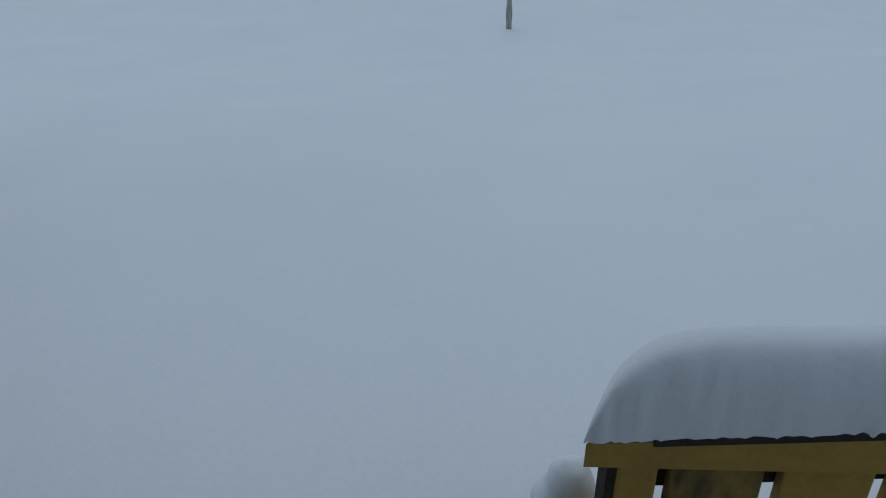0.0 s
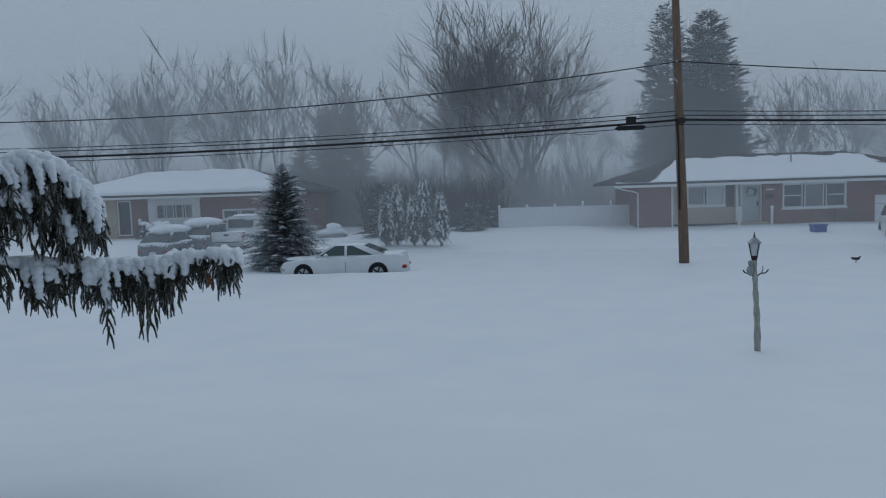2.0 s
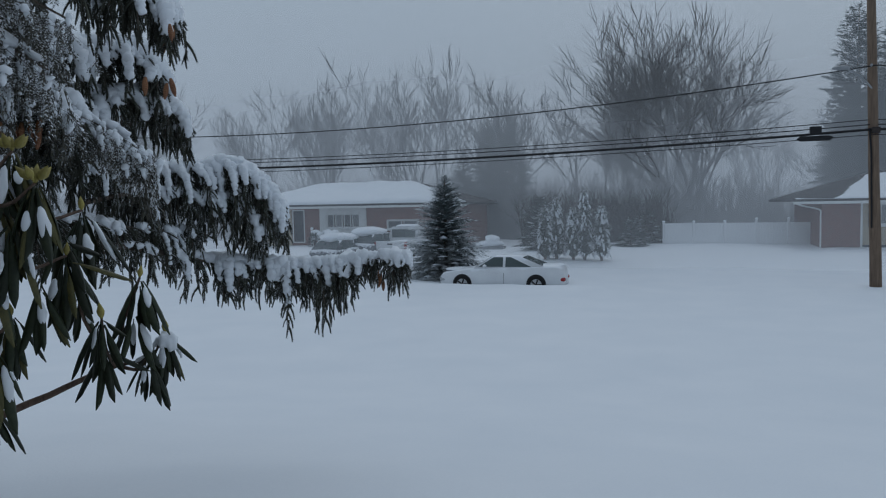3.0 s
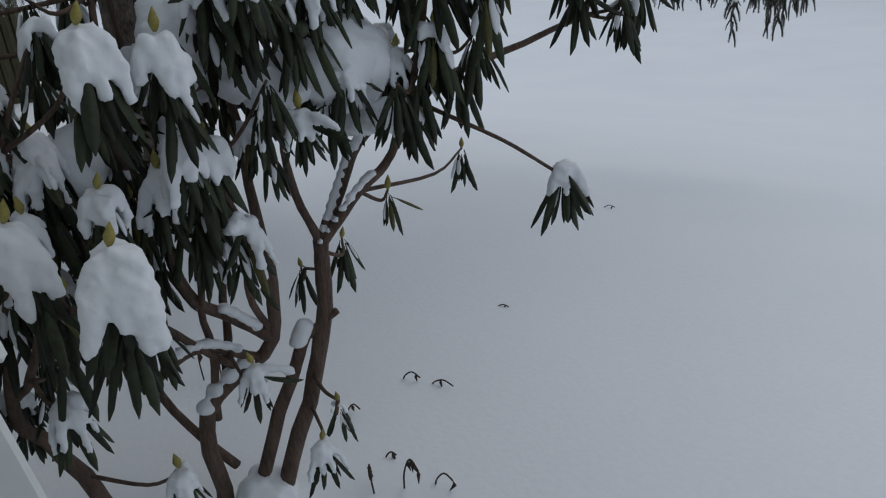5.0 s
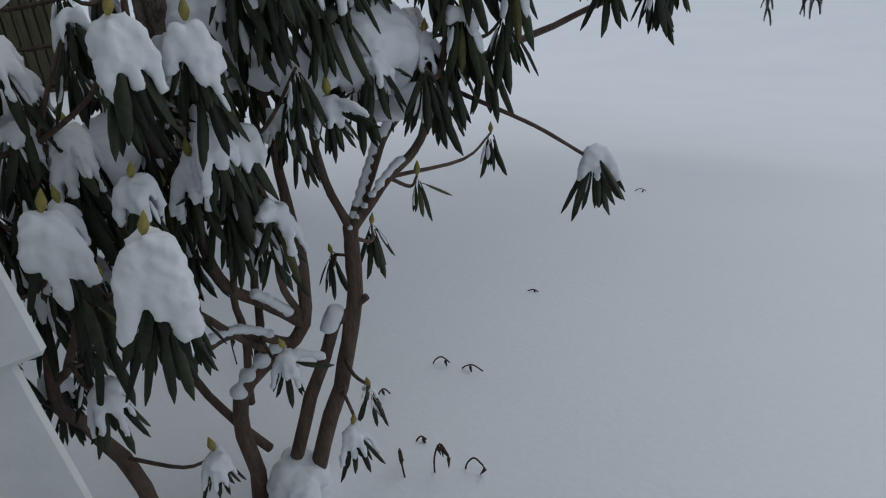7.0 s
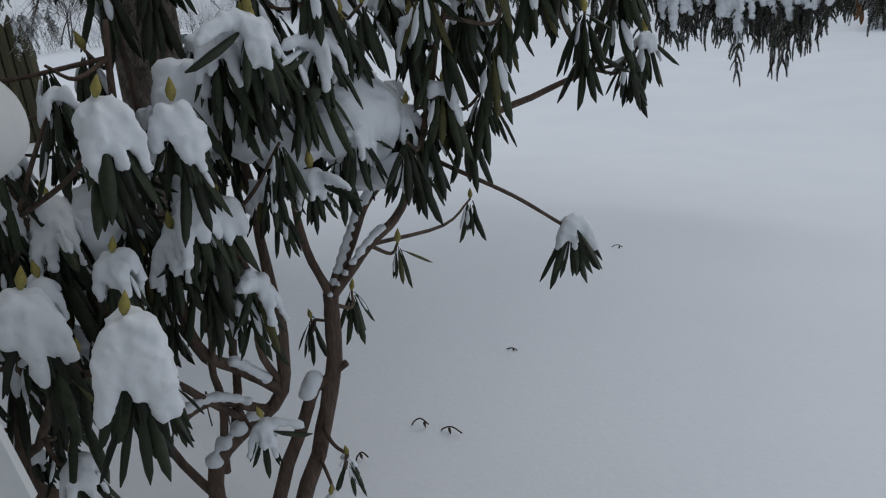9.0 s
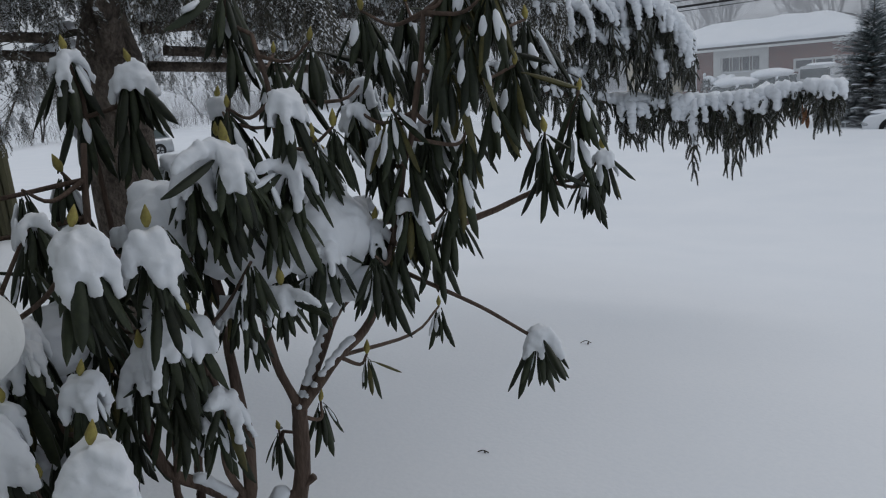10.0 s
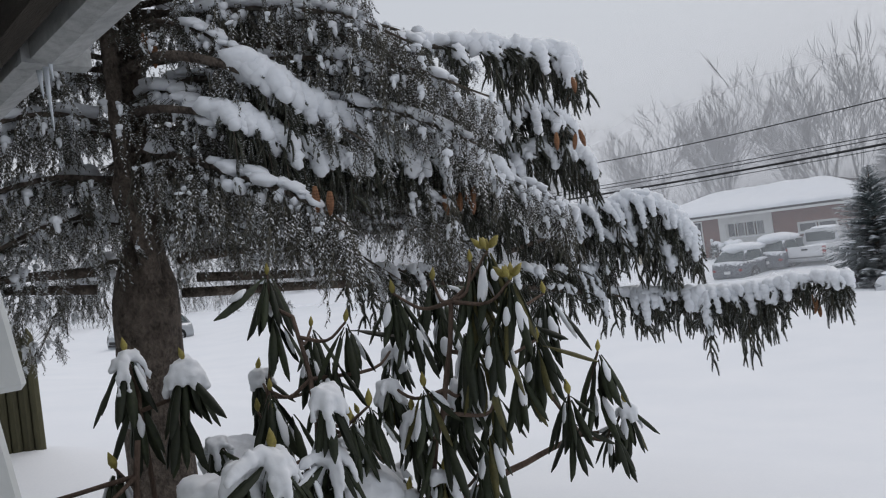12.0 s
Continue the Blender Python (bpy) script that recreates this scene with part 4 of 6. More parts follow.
for i, (x, y, r, h) in enumerate([(-21.6, 43.3, 0.6, 1.0), (-20.3, 42.8, 0.75, 1.05), (-19.0, 43.0, 0.7, 0.95), (-17.8, 43.2, 0.6, 0.8), (-24.6, 42.0, 0.9, 1.5), (-16.6, 43.5, 0.5, 0.7)]):
    bush((x, y, ground_z(x, y)), r, h, i)
pp = thing("porch_post", "short white porch post with a snow cap", "post", (-22.2, 43.9, 0.5))
part("post", one_box(-0.07, 0.07, -0.07, 0.07, 0, 1.15, 0.01), WHITE, pp)
part("snow_cap", blob(bmesh.new(), (0, 0, 1.22), (0.11, 0.11, 0.1), 0.1, 2), SNOW, pp, "", True)


# ---- trees far off ----
def bare_mesh(seed, height, spread, levels, upright, stems=1, thick=0.22, sides=4, splay=0.16, kids_at=(5, 4, 4, 4, 4)):
    """A leafless tree: forked, tapering limbs down to fine twigs."""
    rng = random.Random(seed)
    t = Tris()

    def limb(p, d, length, r, level):
        n = 4 if level < 2 else 3
        k_sides = sides + 2 if level == 0 else (sides if level < 3 else 3)
        pts, rad = [p.copy()], [r]
        for k in range(n):
            d = (d + Vector((rng.gauss(0, 0.10), rng.gauss(0, 0.10), rng.gauss(0, 0.05) + 0.06 * upright))).normalized()
            p = p + d * length / n
            pts.append(p.copy())
            rad.append(r * (1 - 0.55 * (k + 1) / n))
        rings, u = [], d.cross(Vector((0.31, 0.72, 0.2))).normalized()
        w = d.cross(u)
        for q, rr in zip(pts, rad):
            rings += [q + rr * (math.cos(a * math.tau / k_sides) * u + math.sin(a * math.tau / k_sides) * w) for a in range(k_sides)]
        t.add(np.array(rings), np.array([(i * k_sides + a, i * k_sides + (a + 1) % k_sides, (i + 1) * k_sides + (a + 1) % k_sides, (i + 1) * k_sides + a) for i in range(n) for a in range(k_sides)]))
        if level >= levels:
            return
        kids = kids_at[level]
        for k in range(kids):
            f = 0.35 + 0.65 * (k + rng.random() * 0.8) / kids
            i = min(n - 1, int(f * n))
            q = pts[i].lerp(pts[i + 1], f * n - i)
            side = Vector((rng.gauss(0, 1), rng.gauss(0, 1), rng.gauss(0, 0.4))).normalized()
            dd = (d * (1.0 if k < kids - 1 else 2.2) + side * spread + Vector((0, 0, 0.25 * upright))).normalized()
            limb(q, dd, length * rng.uniform(0.5, 0.74), max(0.022, rad[i] * rng.uniform(0.42, 0.6)), level + 1)

    for s in range(stems):
        lean = Vector((rng.gauss(0, splay), rng.gauss(0, splay), 1)) if stems > 1 else Vector((0, 0, 1))
        limb(Vector((rng.gauss(0, 0.3) * (stems > 1), rng.gauss(0, 0.3) * (stems > 1), -0.3)), lean.normalized(), height * 0.42, thick, 0)
    return t.mesh("branches", FARBARK)


def bare_tree(me, label, x, y, z, rz, s, group="bare trees behind the houses"):
    o = tagged(new("bare_tree", me), label, "tree", group)
    o.matrix_basis = pose(x, y, z, 0, 0, rz) @ Matrix.Scale(s, 4)
    return o


big = bare_mesh(14, 19.0, 0.72, 4, 0.45, 7, 0.17, splay=0.30, kids_at=(6, 5, 5, 4))
bare_tree(big, "broad many-stemmed leafless tree in blowing snow", 1.9, 56.0, 0.3, 0, 1.0)
protos = [bare_mesh(20 + k, 15.0, 0.55 + 0.06 * k, 4, 0.6, 1 + k % 2, 0.14, kids_at=(5, 4, 4, 4)) for k in range(5)]
rng = random.Random(5)
for i in range(68):
    x = -112 + i * 2.65 + rng.uniform(-1.3, 1.3)
    y = rng.choice((59, 62, 66, 76, 86)) + rng.uniform(-3, 3)
    if -9 < x < 10 and y < 70:
        y += 14
    s = (1.26 if x < -5 else 0.95) * rng.uniform(0.82, 1.12) * (0.75 + 0.25 * y / 80)
    bare_tree(protos[i % 5], "slim leafless tree in a misty far row", x, y, 0.2, rng.uniform(0, 360), s)
for i in range(20):
    x, y = -78 - rng.uniform(0, 26), -6 + i * 3.6 + rng.uniform(-1, 1)
    bare_tree(protos[i % 5], "slim leafless tree in a misty far row", x, y, 0.0, rng.uniform(0, 360), rng.uniform(0.6, 0.9))


def thicket(x0, x1, y0, y1, n, h, seed):
    """Undergrowth of thin bare stems."""
    r = random.Random(seed)
    t = Tris()
    for k in range(n):
        p = Vector((r.uniform(x0, x1), r.uniform(y0, y1), 0.1))
        hh = h * r.uniform(0.4, 1.0)
        d = Vector((r.gauss(0, 0.18), r.gauss(0, 0.18), 1))
        for j in range(6):
            q = p + d * hh * (0.1 + 0.12 * j)
            e = q + (d + Vector((r.gauss(0, 0.6), r.gauss(0, 0.6), 0))) * hh * 0.4
            w = Vector((0.012 + 0.01 * r.random(), 0.006, 0))
            t.add(np.array([q - w, q + w, e]), [(0, 1, 2)])
        w = Vector((0.03, 0, 0))
        t.add(np.array([p - w, p + w, p + d * hh]), [(0, 1, 2)])
    return tagged(new("undergrowth", t.mesh("undergrowth", FARBARK)), "tangled grey undergrowth of bare stems", "undergrowth", kind="stuff")


thicket(-60, 8, 55, 66, 2600, 6.0, 3)
thicket(8, 60, 58, 72, 1200, 5.0, 4)
thicket(-110, -55, 50, 75, 900, 5.0, 6)
thicket(-80, -72, -15, 60, 700, 4.5, 7)
thicket(-9, 0, 47, 53, 700, 4.2, 8)


def needle_tuft(n, length, width, spread, rng):
    """A flat spray of needles along +x."""
    v, f = [], []
    for k in range(n):
        a = k / n
        s = 1 if k % 2 else -1
        p = Vector((a * length, 0, 0.02 * math.sin(a * 5)))
        e = p + Vector((length * 0.22, s * spread * (1 - 0.6 * a), rng.uniform(-0.35, 0.1) * spread))
        w = Vector((width, 0, 0))
        i = len(v)
        v += [p - w, p + w, e]
        f.append((i, i + 1, i + 2))
    return np.array(v), np.array(f)


def conifer(name, label, x, y, z, height, radius, layers, mat, seed, droop=0.25, gap=0.0, bare_low=0.0, snow=0.3, group="", tuft_width=0.03, power=0.8, clump=0.0, plaster=0):
    r = random.Random(seed)
    c = thing(name, label, "tree", (x, y, z), 0, group)
    part("trunk", tube(bmesh.new(), [(0, 0, -0.3), (0, 0, height * 0.5), (0, 0, height)], [height * 0.02 + 0.03, height * 0.012 + 0.02, 0.01], 8), POLEWOOD, c, "", True)
    fol, sn = Tris(), Tris()
    tufts = [needle_tuft(26, 1.0, tuft_width, 0.30, r) for _ in range(4)]
    sv, sf = np.array([(0, -.5, 0), (1, -.35, 0), (1, .35, 0), (0, .5, 0), (0.1, 0, 0.35), (0.9, 0, 0.25)]), [(0, 1, 5, 4), (3, 4, 5, 2), (1, 2, 5), (0, 4, 3), (0, 3, 2, 1)]
    for k in range(layers):
        a = k / layers
        zz = height * (bare_low + (1 - bare_low) * (a ** 0.92))
        R = radius * (1 - a) ** power * r.uniform(0.78, 1.1) + 0.06
        n = max(4, int(5 + 8 * (1 - a)))
        for j in range(n):
            if r.random() < gap:
                continue
            ang = j * math.tau / n + r.uniform(-0.4, 0.4) + k
            ln = R * r.uniform(0.75, 1.12)
            lift = r.uniform(-0.1, 0.12) - droop * (1 - a) + 0.5 * a
            m = Matrix.Translation((0, 0, zz)) @ Matrix.Rotation(ang, 4, "Z") @ Matrix.Rotation(-math.atan(lift), 4, "Y")
            for q in range(9 if clump else 3):
                if clump:
                    mm = m @ Matrix.Translation((ln * r.uniform(0.2, 0.8), r.gauss(0, 0.12) * ln, r.gauss(0, 0.08) * ln)) @ Matrix.Rotation(r.gauss(0, 0.8), 4, "Z") @ Matrix.Rotation(r.gauss(0, 0.5), 4, "X") @ Matrix.Scale(ln * r.uniform(0.16, 0.32), 4)
                    fol.put(*tufts[(j + q) % 4], mm)
                    continue
                mm = m @ Matrix.Translation((ln * (0.08 + 0.16 * q), 0, 0)) @ Matrix.Rotation((q - 1) * 0.5, 4, "Z") @ Matrix.Diagonal((ln * 0.75, ln * 0.75, ln * 0.75, 1))
                fol.put(*tufts[(j + q) % 4], mm)
            if r.random() < snow:
                w = ln * r.uniform(0.16, 0.34)
                sn.put(sv, sf, m @ Matrix.Translation((ln * r.uniform(0.3, 0.6), 0, 0.015)) @ Matrix.Diagonal((ln * r.uniform(0.2, 0.4), w, w * 0.5, 1)))
    for k in range(plaster):
        zz = r.uniform(0.03, 0.95)
        a, s = r.uniform(0, math.tau), r.uniform(0.5, 1.3)
        R = radius * (1 - zz) ** power * 0.8
        sn.put(sv, sf, Matrix.Translation((math.cos(a) * R, math.sin(a) * R, zz * height)) @ Matrix.Rotation(a, 4, "Z") @ Matrix.Rotation(1.1, 4, "Y") @ Matrix.Translation((-0.08, 0, 0)) @ Matrix.Diagonal((0.22 * s, 0.11 * s, 0.09 * s, 1)))
    part_mesh("needles", fol.mesh("needles", mat), c)
    if snow:
        part_mesh("snow_dusting", sn.mesh("snow_dusting", SNOW, True), c, label="snow lying on the boughs", kind="stuff")
    return c


conifer("blue_spruce", "young blue spruce dusted with snow beside a car", -8.95, 29.9, -0.2, 4.5, 1.75, 56, BLUENEEDLE, 1, 0.1, snow=0.85, tuft_width=0.035, power=0.7)
for i, (x, y, h, r) in enumerate([(-13.3, 56.5, 9.9, 2.5), (-11.5, 57.0, 10.0, 2.8), (-15.5, 57.5, 7.6, 2.6)]):
    conifer("dark_fir", "dark fir in the mist behind the brick house", x, y, 0.2, h, r, 42, FARNEEDLE, 30 + i, 0.3, 0.1, snow=0.05, group="dark firs", tuft_width=0.05)
for i, (x, y, h, r) in enumerate([(12.5, 57.0, 16.0, 3.0), (15.7, 58.0, 15.5, 3.9)]):
    conifer("tall_pine", "tall ragged evergreen with gappy crown behind the brick house", x, y, 0.2, h, r, 110, FARNEEDLE, 40 + i, 0.05, (0.30, 0.1)[i], 0.14, 0.06, "tall evergreens", 0.06, 0.45, 0.5)
for i, (x, y, h) in enumerate([(-5.75, 36.2, 2.55), (-5.25, 36.6, 2.95), (-4.4, 36.3, 2.4), (-3.88, 36.5, 3.25), (-3.05, 36.3, 2.5)]):
    conifer("arborvitae", "narrow arborvitae plastered with snow", x, y, 0.4, h, 0.50, 34, THUJA, 50 + i, -0.9, 0, 0.0, 0.75, "arborvitae row", 0.035, 0.35, 0, 130)
for i, (x, y, h, r) in enumerate([(-1.2, 47.5, 2.2, 1.3), (-6.5, 40.5, 2.8, 1.3), (-2.0, 44.0, 1.8, 1.0), (-7.5, 45.5, 3.2, 1.6)]):
    conifer("evergreen_shrub", "dark evergreen shrub with snow clumps on its boughs", x, y, 0.35, h, r, 18, FARNEEDLE, 60 + i, 0.1, 0, 0, 0.5, "shrubs by the fence", 0.04, 0.5)


# ---- own house: porch, siding, eave ----
own = thing("own_house", "white shingled house with an open front porch", "house", (0, 0, 0))
part("wall", one_box(-9.0, -0.783, -6.0, 0.556, 0.8, 3.565), SIDING, own)
part("wall", one_box(-0.782, 0.5, -1.6, -1.2, 0.8, 3.565), SIDING, own)


def course(y0, y1, z):
    """One row of siding, tapering in thickness towards its top; it wraps the corner."""
    bm = bmesh.new()
    lo, hi = 0.026, 0.012
    a = [bm.verts.new(p) for p in ((-0.781, y0, z), (-0.781 + lo, y0, z), (-0.781 + lo, y1 + lo, z), (-0.781, y1 + lo, z))]
    b = [bm.verts.new(p) for p in ((-0.781, y0, z + 0.126), (-0.781 + hi, y0, z + 0.126), (-0.781 + hi, y1 + hi, z + 0.126), (-0.781, y1 + hi, z + 0.126))]
    bm.faces.new(a[::-1])
    bm.faces.new(b)
    for i in range(4):
        bm.faces.new((a[i], a[(i + 1) % 4], b[(i + 1) % 4], b[i]))
    bmesh.ops.bevel(bm, geom=[e for e in bm.edges], offset=0.003, segments=1, affect="EDGES")
    return bm


for k in range(24):
    part("siding_course", course(-1.19, 0.558, 3.371 - 0.1167 * k), SIDING, own, "white shingle course with scuffed lower edge")
part("soffit", one_box(-9.0, 0.5, -6.0, 0.815, 3.57, 3.61), SOFFIT, own, "grey painted soffit")
part("fascia", one_box(-9.0, 0.5, 0.817, 0.855, 3.50, 3.75), RAWWOOD, own, "dark weathered fascia board")
for i, (a, b) in enumerate([(-9.0, -5.0), (-4.99, -1.79), (-1.78, 0.5)]):
    dz = -0.075 + 0.012 * (i % 2)
    bm = bmesh.new()
    prof = [(1.0, 3.575), (1.03, 3.565), (1.07, 3.575), (1.10, 3.66), (1.085, 3.72), (1.075, 3.72), (1.09, 3.66), (1.062, 3.59), (1.03, 3.58), (1.012, 3.59), (1.012, 3.74), (1.0, 3.74)]
    loft(bm, [[(x, y - 0.115, z + dz) for y, z in prof] for x in (a, b)])
    part("gutter", bm, GUTTER, own, "scuffed white metal gutter")
    part("gutter_seam", one_box(b - 0.03, b + 0.012, 0.87, 0.99, 3.556 + dz, 3.60), GUTTER, own)
part("roof", hip_roof(-9.4, 0.6, -7.0, 0.92, 3.66, 1.6), ROOFING, own)
part("roof_snow", hip_roof(-9.4, 0.6, -7.0, 0.92, 3.84, 1.62), SNOW, own)
for k in range(33):
    part("porch_board", one_box(-0.73 + k * 0.118, -0.616 + k * 0.118, -1.19, 1.05, 1.26, 1.30, 0.003), PORCH, own)
for x, dz, r in ((-1.80, 0.12, 0.006), (-1.84, 0.05, 0.006), (-1.77, 0.035, 0.005), (-1.0, 0.06, 0.006)):
    tagged(obj("icicle", tube(bmesh.new(), [(x, 0.915, 3.505), (x, 0.915, 3.505 - dz * 0.5), (x, 0.917, 3.495 - dz)], [r, r * 0.7, 0.001], 7), ICE, True), "clear icicle hanging from the gutter", "icicle", "icicles")

wf = thing("wall_fixture", "round white plastic fixture on the house corner", "fixture", (-0.775, 0.566, 2.72))
part_mesh("cover", baked(blob(blob(bmesh.new(), (0, 0.014, 0), (0.030, 0.046, 0.030), 0.03, 3), (0, 0.0, 0.018), (0.026, 0.036, 0.022), 0.03, 3), 0.004, WHITE, 3), wf)
part("back_plate", one_box(-0.022, 0.022, -0.006, 0.012, -0.04, 0.045, 0.004), WHITE, wf)

# yellow porch rail under a loaf of snow
rail = thing("porch_railing", "worn yellow-painted wooden porch railing", "railing", (0.35, 0.945, 1.288), -11)
bm = bmesh.new()
loft(bm, [[(0.0, 0.0, 0.711), (0.055, 0.05, 0.711), (0.055, 0.05, 0.755), (0.0, 0.0, 0.755)], [(0.5, 0.0, 0.676), (0.5, 0.05, 0.676), (0.5, 0.05, 0.755), (0.5, 0.0, 0.755)],
          [(2.4, 0.0, 0.60), (2.4, 0.05, 0.60), (2.4, 0.05, 0.755), (2.4, 0.0, 0.755)]])
part("cap_rail", bm, YELLOWPAINT, rail, "yellow cap rail with flaked paint")
part("bare_edge", one_box(0.10, 2.39, -0.002, 0.05, 0.747, 0.760, 0.003), RAWWOOD, rail, "dark bare wood where paint has gone")
part("post", one_box(0.055, 0.12, 0.010, 0.06, -0.05, 0.713, 0.006), YELLOWPAINT, rail)
part("post_face", one_box(0.04, 0.053, 0.012, 0.055, -0.05, 0.713), RAWWOOD, rail)
part("under_rail", one_box(0.122, 2.39, 0.035, 0.06, 0.63, 0.713, 0.004), RAWWOOD, rail)
part("bottom_rail", one_box(0.122, 2.39, 0.03, 0.08, 0.04, 0.1, 0.004), YELLOWPAINT, rail)
for k in range(12):
    part("baluster", one_box(0.140 + k * 0.178, 0.288 + k * 0.178, 0.012, 0.034, 0.1, 0.70, 0.004), PEELED if k % 3 == 0 else YELLOWPAINT, rail, "board with most of its yellow paint gone" if k % 3 == 0 else "")


def snow_loaf(length, width, height):
    """A long drift on a rail: steep at its front, rounded on top, ragged along the foot."""
    nx, na = 150, 22
    v = []
    for i in range(nx + 1):
        x = length * (i / nx) ** 1.4
        h = height * (1 - math.exp(-x / 0.05)) ** 0.62 * (1 + 0.05 * noise.noise(Vector((x * 4, 0, 0)))) + 0.004
        for k in range(na + 1):
            a = math.pi * k / na
            y = width / 2 - width / 2 * math.copysign(abs(math.cos(a)) ** 0.75, math.cos(a)) * (1 + 0.12 * math.sin(a))
            z = h * math.sin(a) ** 0.72
            y += 0.004 * noise.noise(Vector((x * 55, z * 6, k * 0.1)))
            if k in (0, na):
                y += 0.006 * noise.noise(Vector((x * 90, 3, k)))
                z = 0.004 * noise.noise(Vector((x * 70, 9, k)))
            v.append((x + 0.55 * max(0.0, y), y, z))
    m = na + 1
    f = [(i * m + k, i * m + k + 1, (i + 1) * m + k + 1, (i + 1) * m + k) for i in range(nx) for k in range(na)]
    f.append(list(range(m)))
    f.append(list(range(nx * m, nx * m + m))[::-1])
    return from_arrays("snow_loaf", v, f, SNOW, True)


sl = tagged(new("snow_loaf", snow_loaf(2.39, 0.105, 0.150)), "rounded loaf of snow lying along the rail", "snow")
sl.matrix_basis = pose(0.35, 0.945, 1.288, 0, 0, -11) @ Matrix.Translation((-0.004, 0.0, 0.757))
nw = thing("newel_post", "low yellow step post under a snow cap", "post", (0.42, 1.13, 1.08))
part("post", one_box(-0.045, 0.045, -0.045, 0.045, -0.1, 0.60, 0.006), YELLOWPAINT, nw)
part_mesh("snow_cap", baked(blob(blob(bmesh.new(), (0, 0, 0.63), (0.075, 0.075, 0.06), 0.1, 3), (0, 0, 0.68), (0.05, 0.05, 0.06), 0.1, 3), 0.01, SNOW, 3), nw)

# stockade fence end beyond the house corner
sf = thing("stockade_fence", "mossy wooden stockade fence with pointed pickets", "fence", (-8.55, 2.45, 1.42), 75)
for k in range(12):
    x = -0.08 - k * 0.098
    bm = bmesh.new()
    top = 1.42 + 0.015 * math.sin(k * 2.3)
    tube(bm, [(x + 0.045, 0, -0.2), (x + 0.045, 0, top - 0.09), (x + 0.045, 0, top)], [0.053, 0.052, 0.006], 7)
    part("picket", bm, FENCEWOOD, sf, "", False)
part("rail", one_box(-1.2, 0.02, 0.05, 0.09, 1.0, 1.09), FENCEWOOD, sf)
part("snow_line", one_box(-1.2, 0.02, 0.05, 0.1, 1.091, 1.12, 0.01), SNOW, sf)


# ---- big Norway spruce ----
def strand_mesh(seed, length):
    """A hanging branchlet: a thin stem closely set with needles and a few side shoots."""
    r = random.Random(seed)
    t = Tris()

    def shoot(p, d, ln):
        n = max(6, int(ln / 0.0075))
        for k in range(n):
            q = p + d * (ln * k / n) + Vector((0.008 * math.sin(k * 0.4 + seed), 0.008 * math.cos(k * 0.3), 0))
            a = k * 2.4 + r.uniform(-0.5, 0.5)
            e = q + Vector((math.cos(a), math.sin(a), 0)) * 0.012 + d * 0.016
            w = Vector((-math.sin(a), math.cos(a), 0.3)) * 0.0042
            t.add(np.array([q - w, q + w, e]), [(0, 1, 2)])
        u = Vector((0.0025, 0, 0))
        t.add(np.array([p - u, p + u, p + d * ln]), [(0, 1, 2)])

    shoot(Vector((0, 0, 0)), Vector((0.06, 0.02, -1)).normalized(), length)
    for k in range(3):
        f = r.uniform(0.0, 0.6)
        a = r.uniform(0, math.tau)
        shoot(Vector((0, 0, -length * f)), Vector((math.cos(a) * 0.45, math.sin(a) * 0.45, -1)).normalized(), length * r.uniform(0.25, 0.5))
    return np.concatenate(t.v), np.concatenate(t.f)


STRANDS = [strand_mesh(k, 0.26) for k in range(5)]
bmi = bmesh.new()
bmesh.ops.create_icosphere(bmi, subdivisions=1, radius=1)
for v in bmi.verts:
    v.co *= 1 + 0.6 * noise.noise(v.co * 1.9)
bmi.verts.ensure_lookup_table()
LUMP = (np.array([v.co[:] for v in bmi.verts]), np.array([[v.index for v in f.verts] for f in bmi.faces]))
bmi.free()

spruce = thing("norway_spruce", "large spruce with drooping snow-laden boughs and a scaly trunk", "tree", (0, -0.11, 0))
bm = tube(bmesh.new(), smooth_line([(-4.60, 2.16, 1.0), (-4.62, 2.2, 1.7), (-4.64, 2.22, 2.5), (-4.68, 2.26, 3.1), (-4.8, 2.35, 3.8), (-4.85, 2.4, 5.5), (-4.85, 2.4, 9.0)], 6),
          [0.21, 0.20, 0.19, 0.185] + [0.182] * 14 + [0.165, 0.14, 0.12, 0.11] + [0.10] * 8 + [0.09, 0.08, 0.07, 0.06, 0.05, 0.04, 0.03][:7], 22)
for v in bm.verts:
    k = noise.noise(Vector((v.co.x * 18, v.co.y * 18, v.co.z * 10))) + 0.5 * noise.noise(v.co * 30)
    c = Vector((-4.65, 2.25, v.co.z))
    v.co += (v.co - c).normalized() * 0.016 * k
part("trunk", bm, SPRUCEBARK, spruce, "scaly brown spruce trunk", True)
side_pts = smooth_line([(-4.60, 2.26, 3.05), (-4.48, 2.22, 3.29), (-4.42, 2.14, 3.45), (-4.40, 2.09, 3.6), (-4.42, 2.12, 3.74), (-4.42, 2.12, 4.05), (-4.42, 2.12, 4.42), (-4.44, 2.13, 6.0)], 5)
part("side_stem", tube(bmesh.new(), side_pts, [0.062 - 0.0007 * k for k in range(len(side_pts))], 12), SPRUCEBARK, spruce, "bent secondary stem", True)


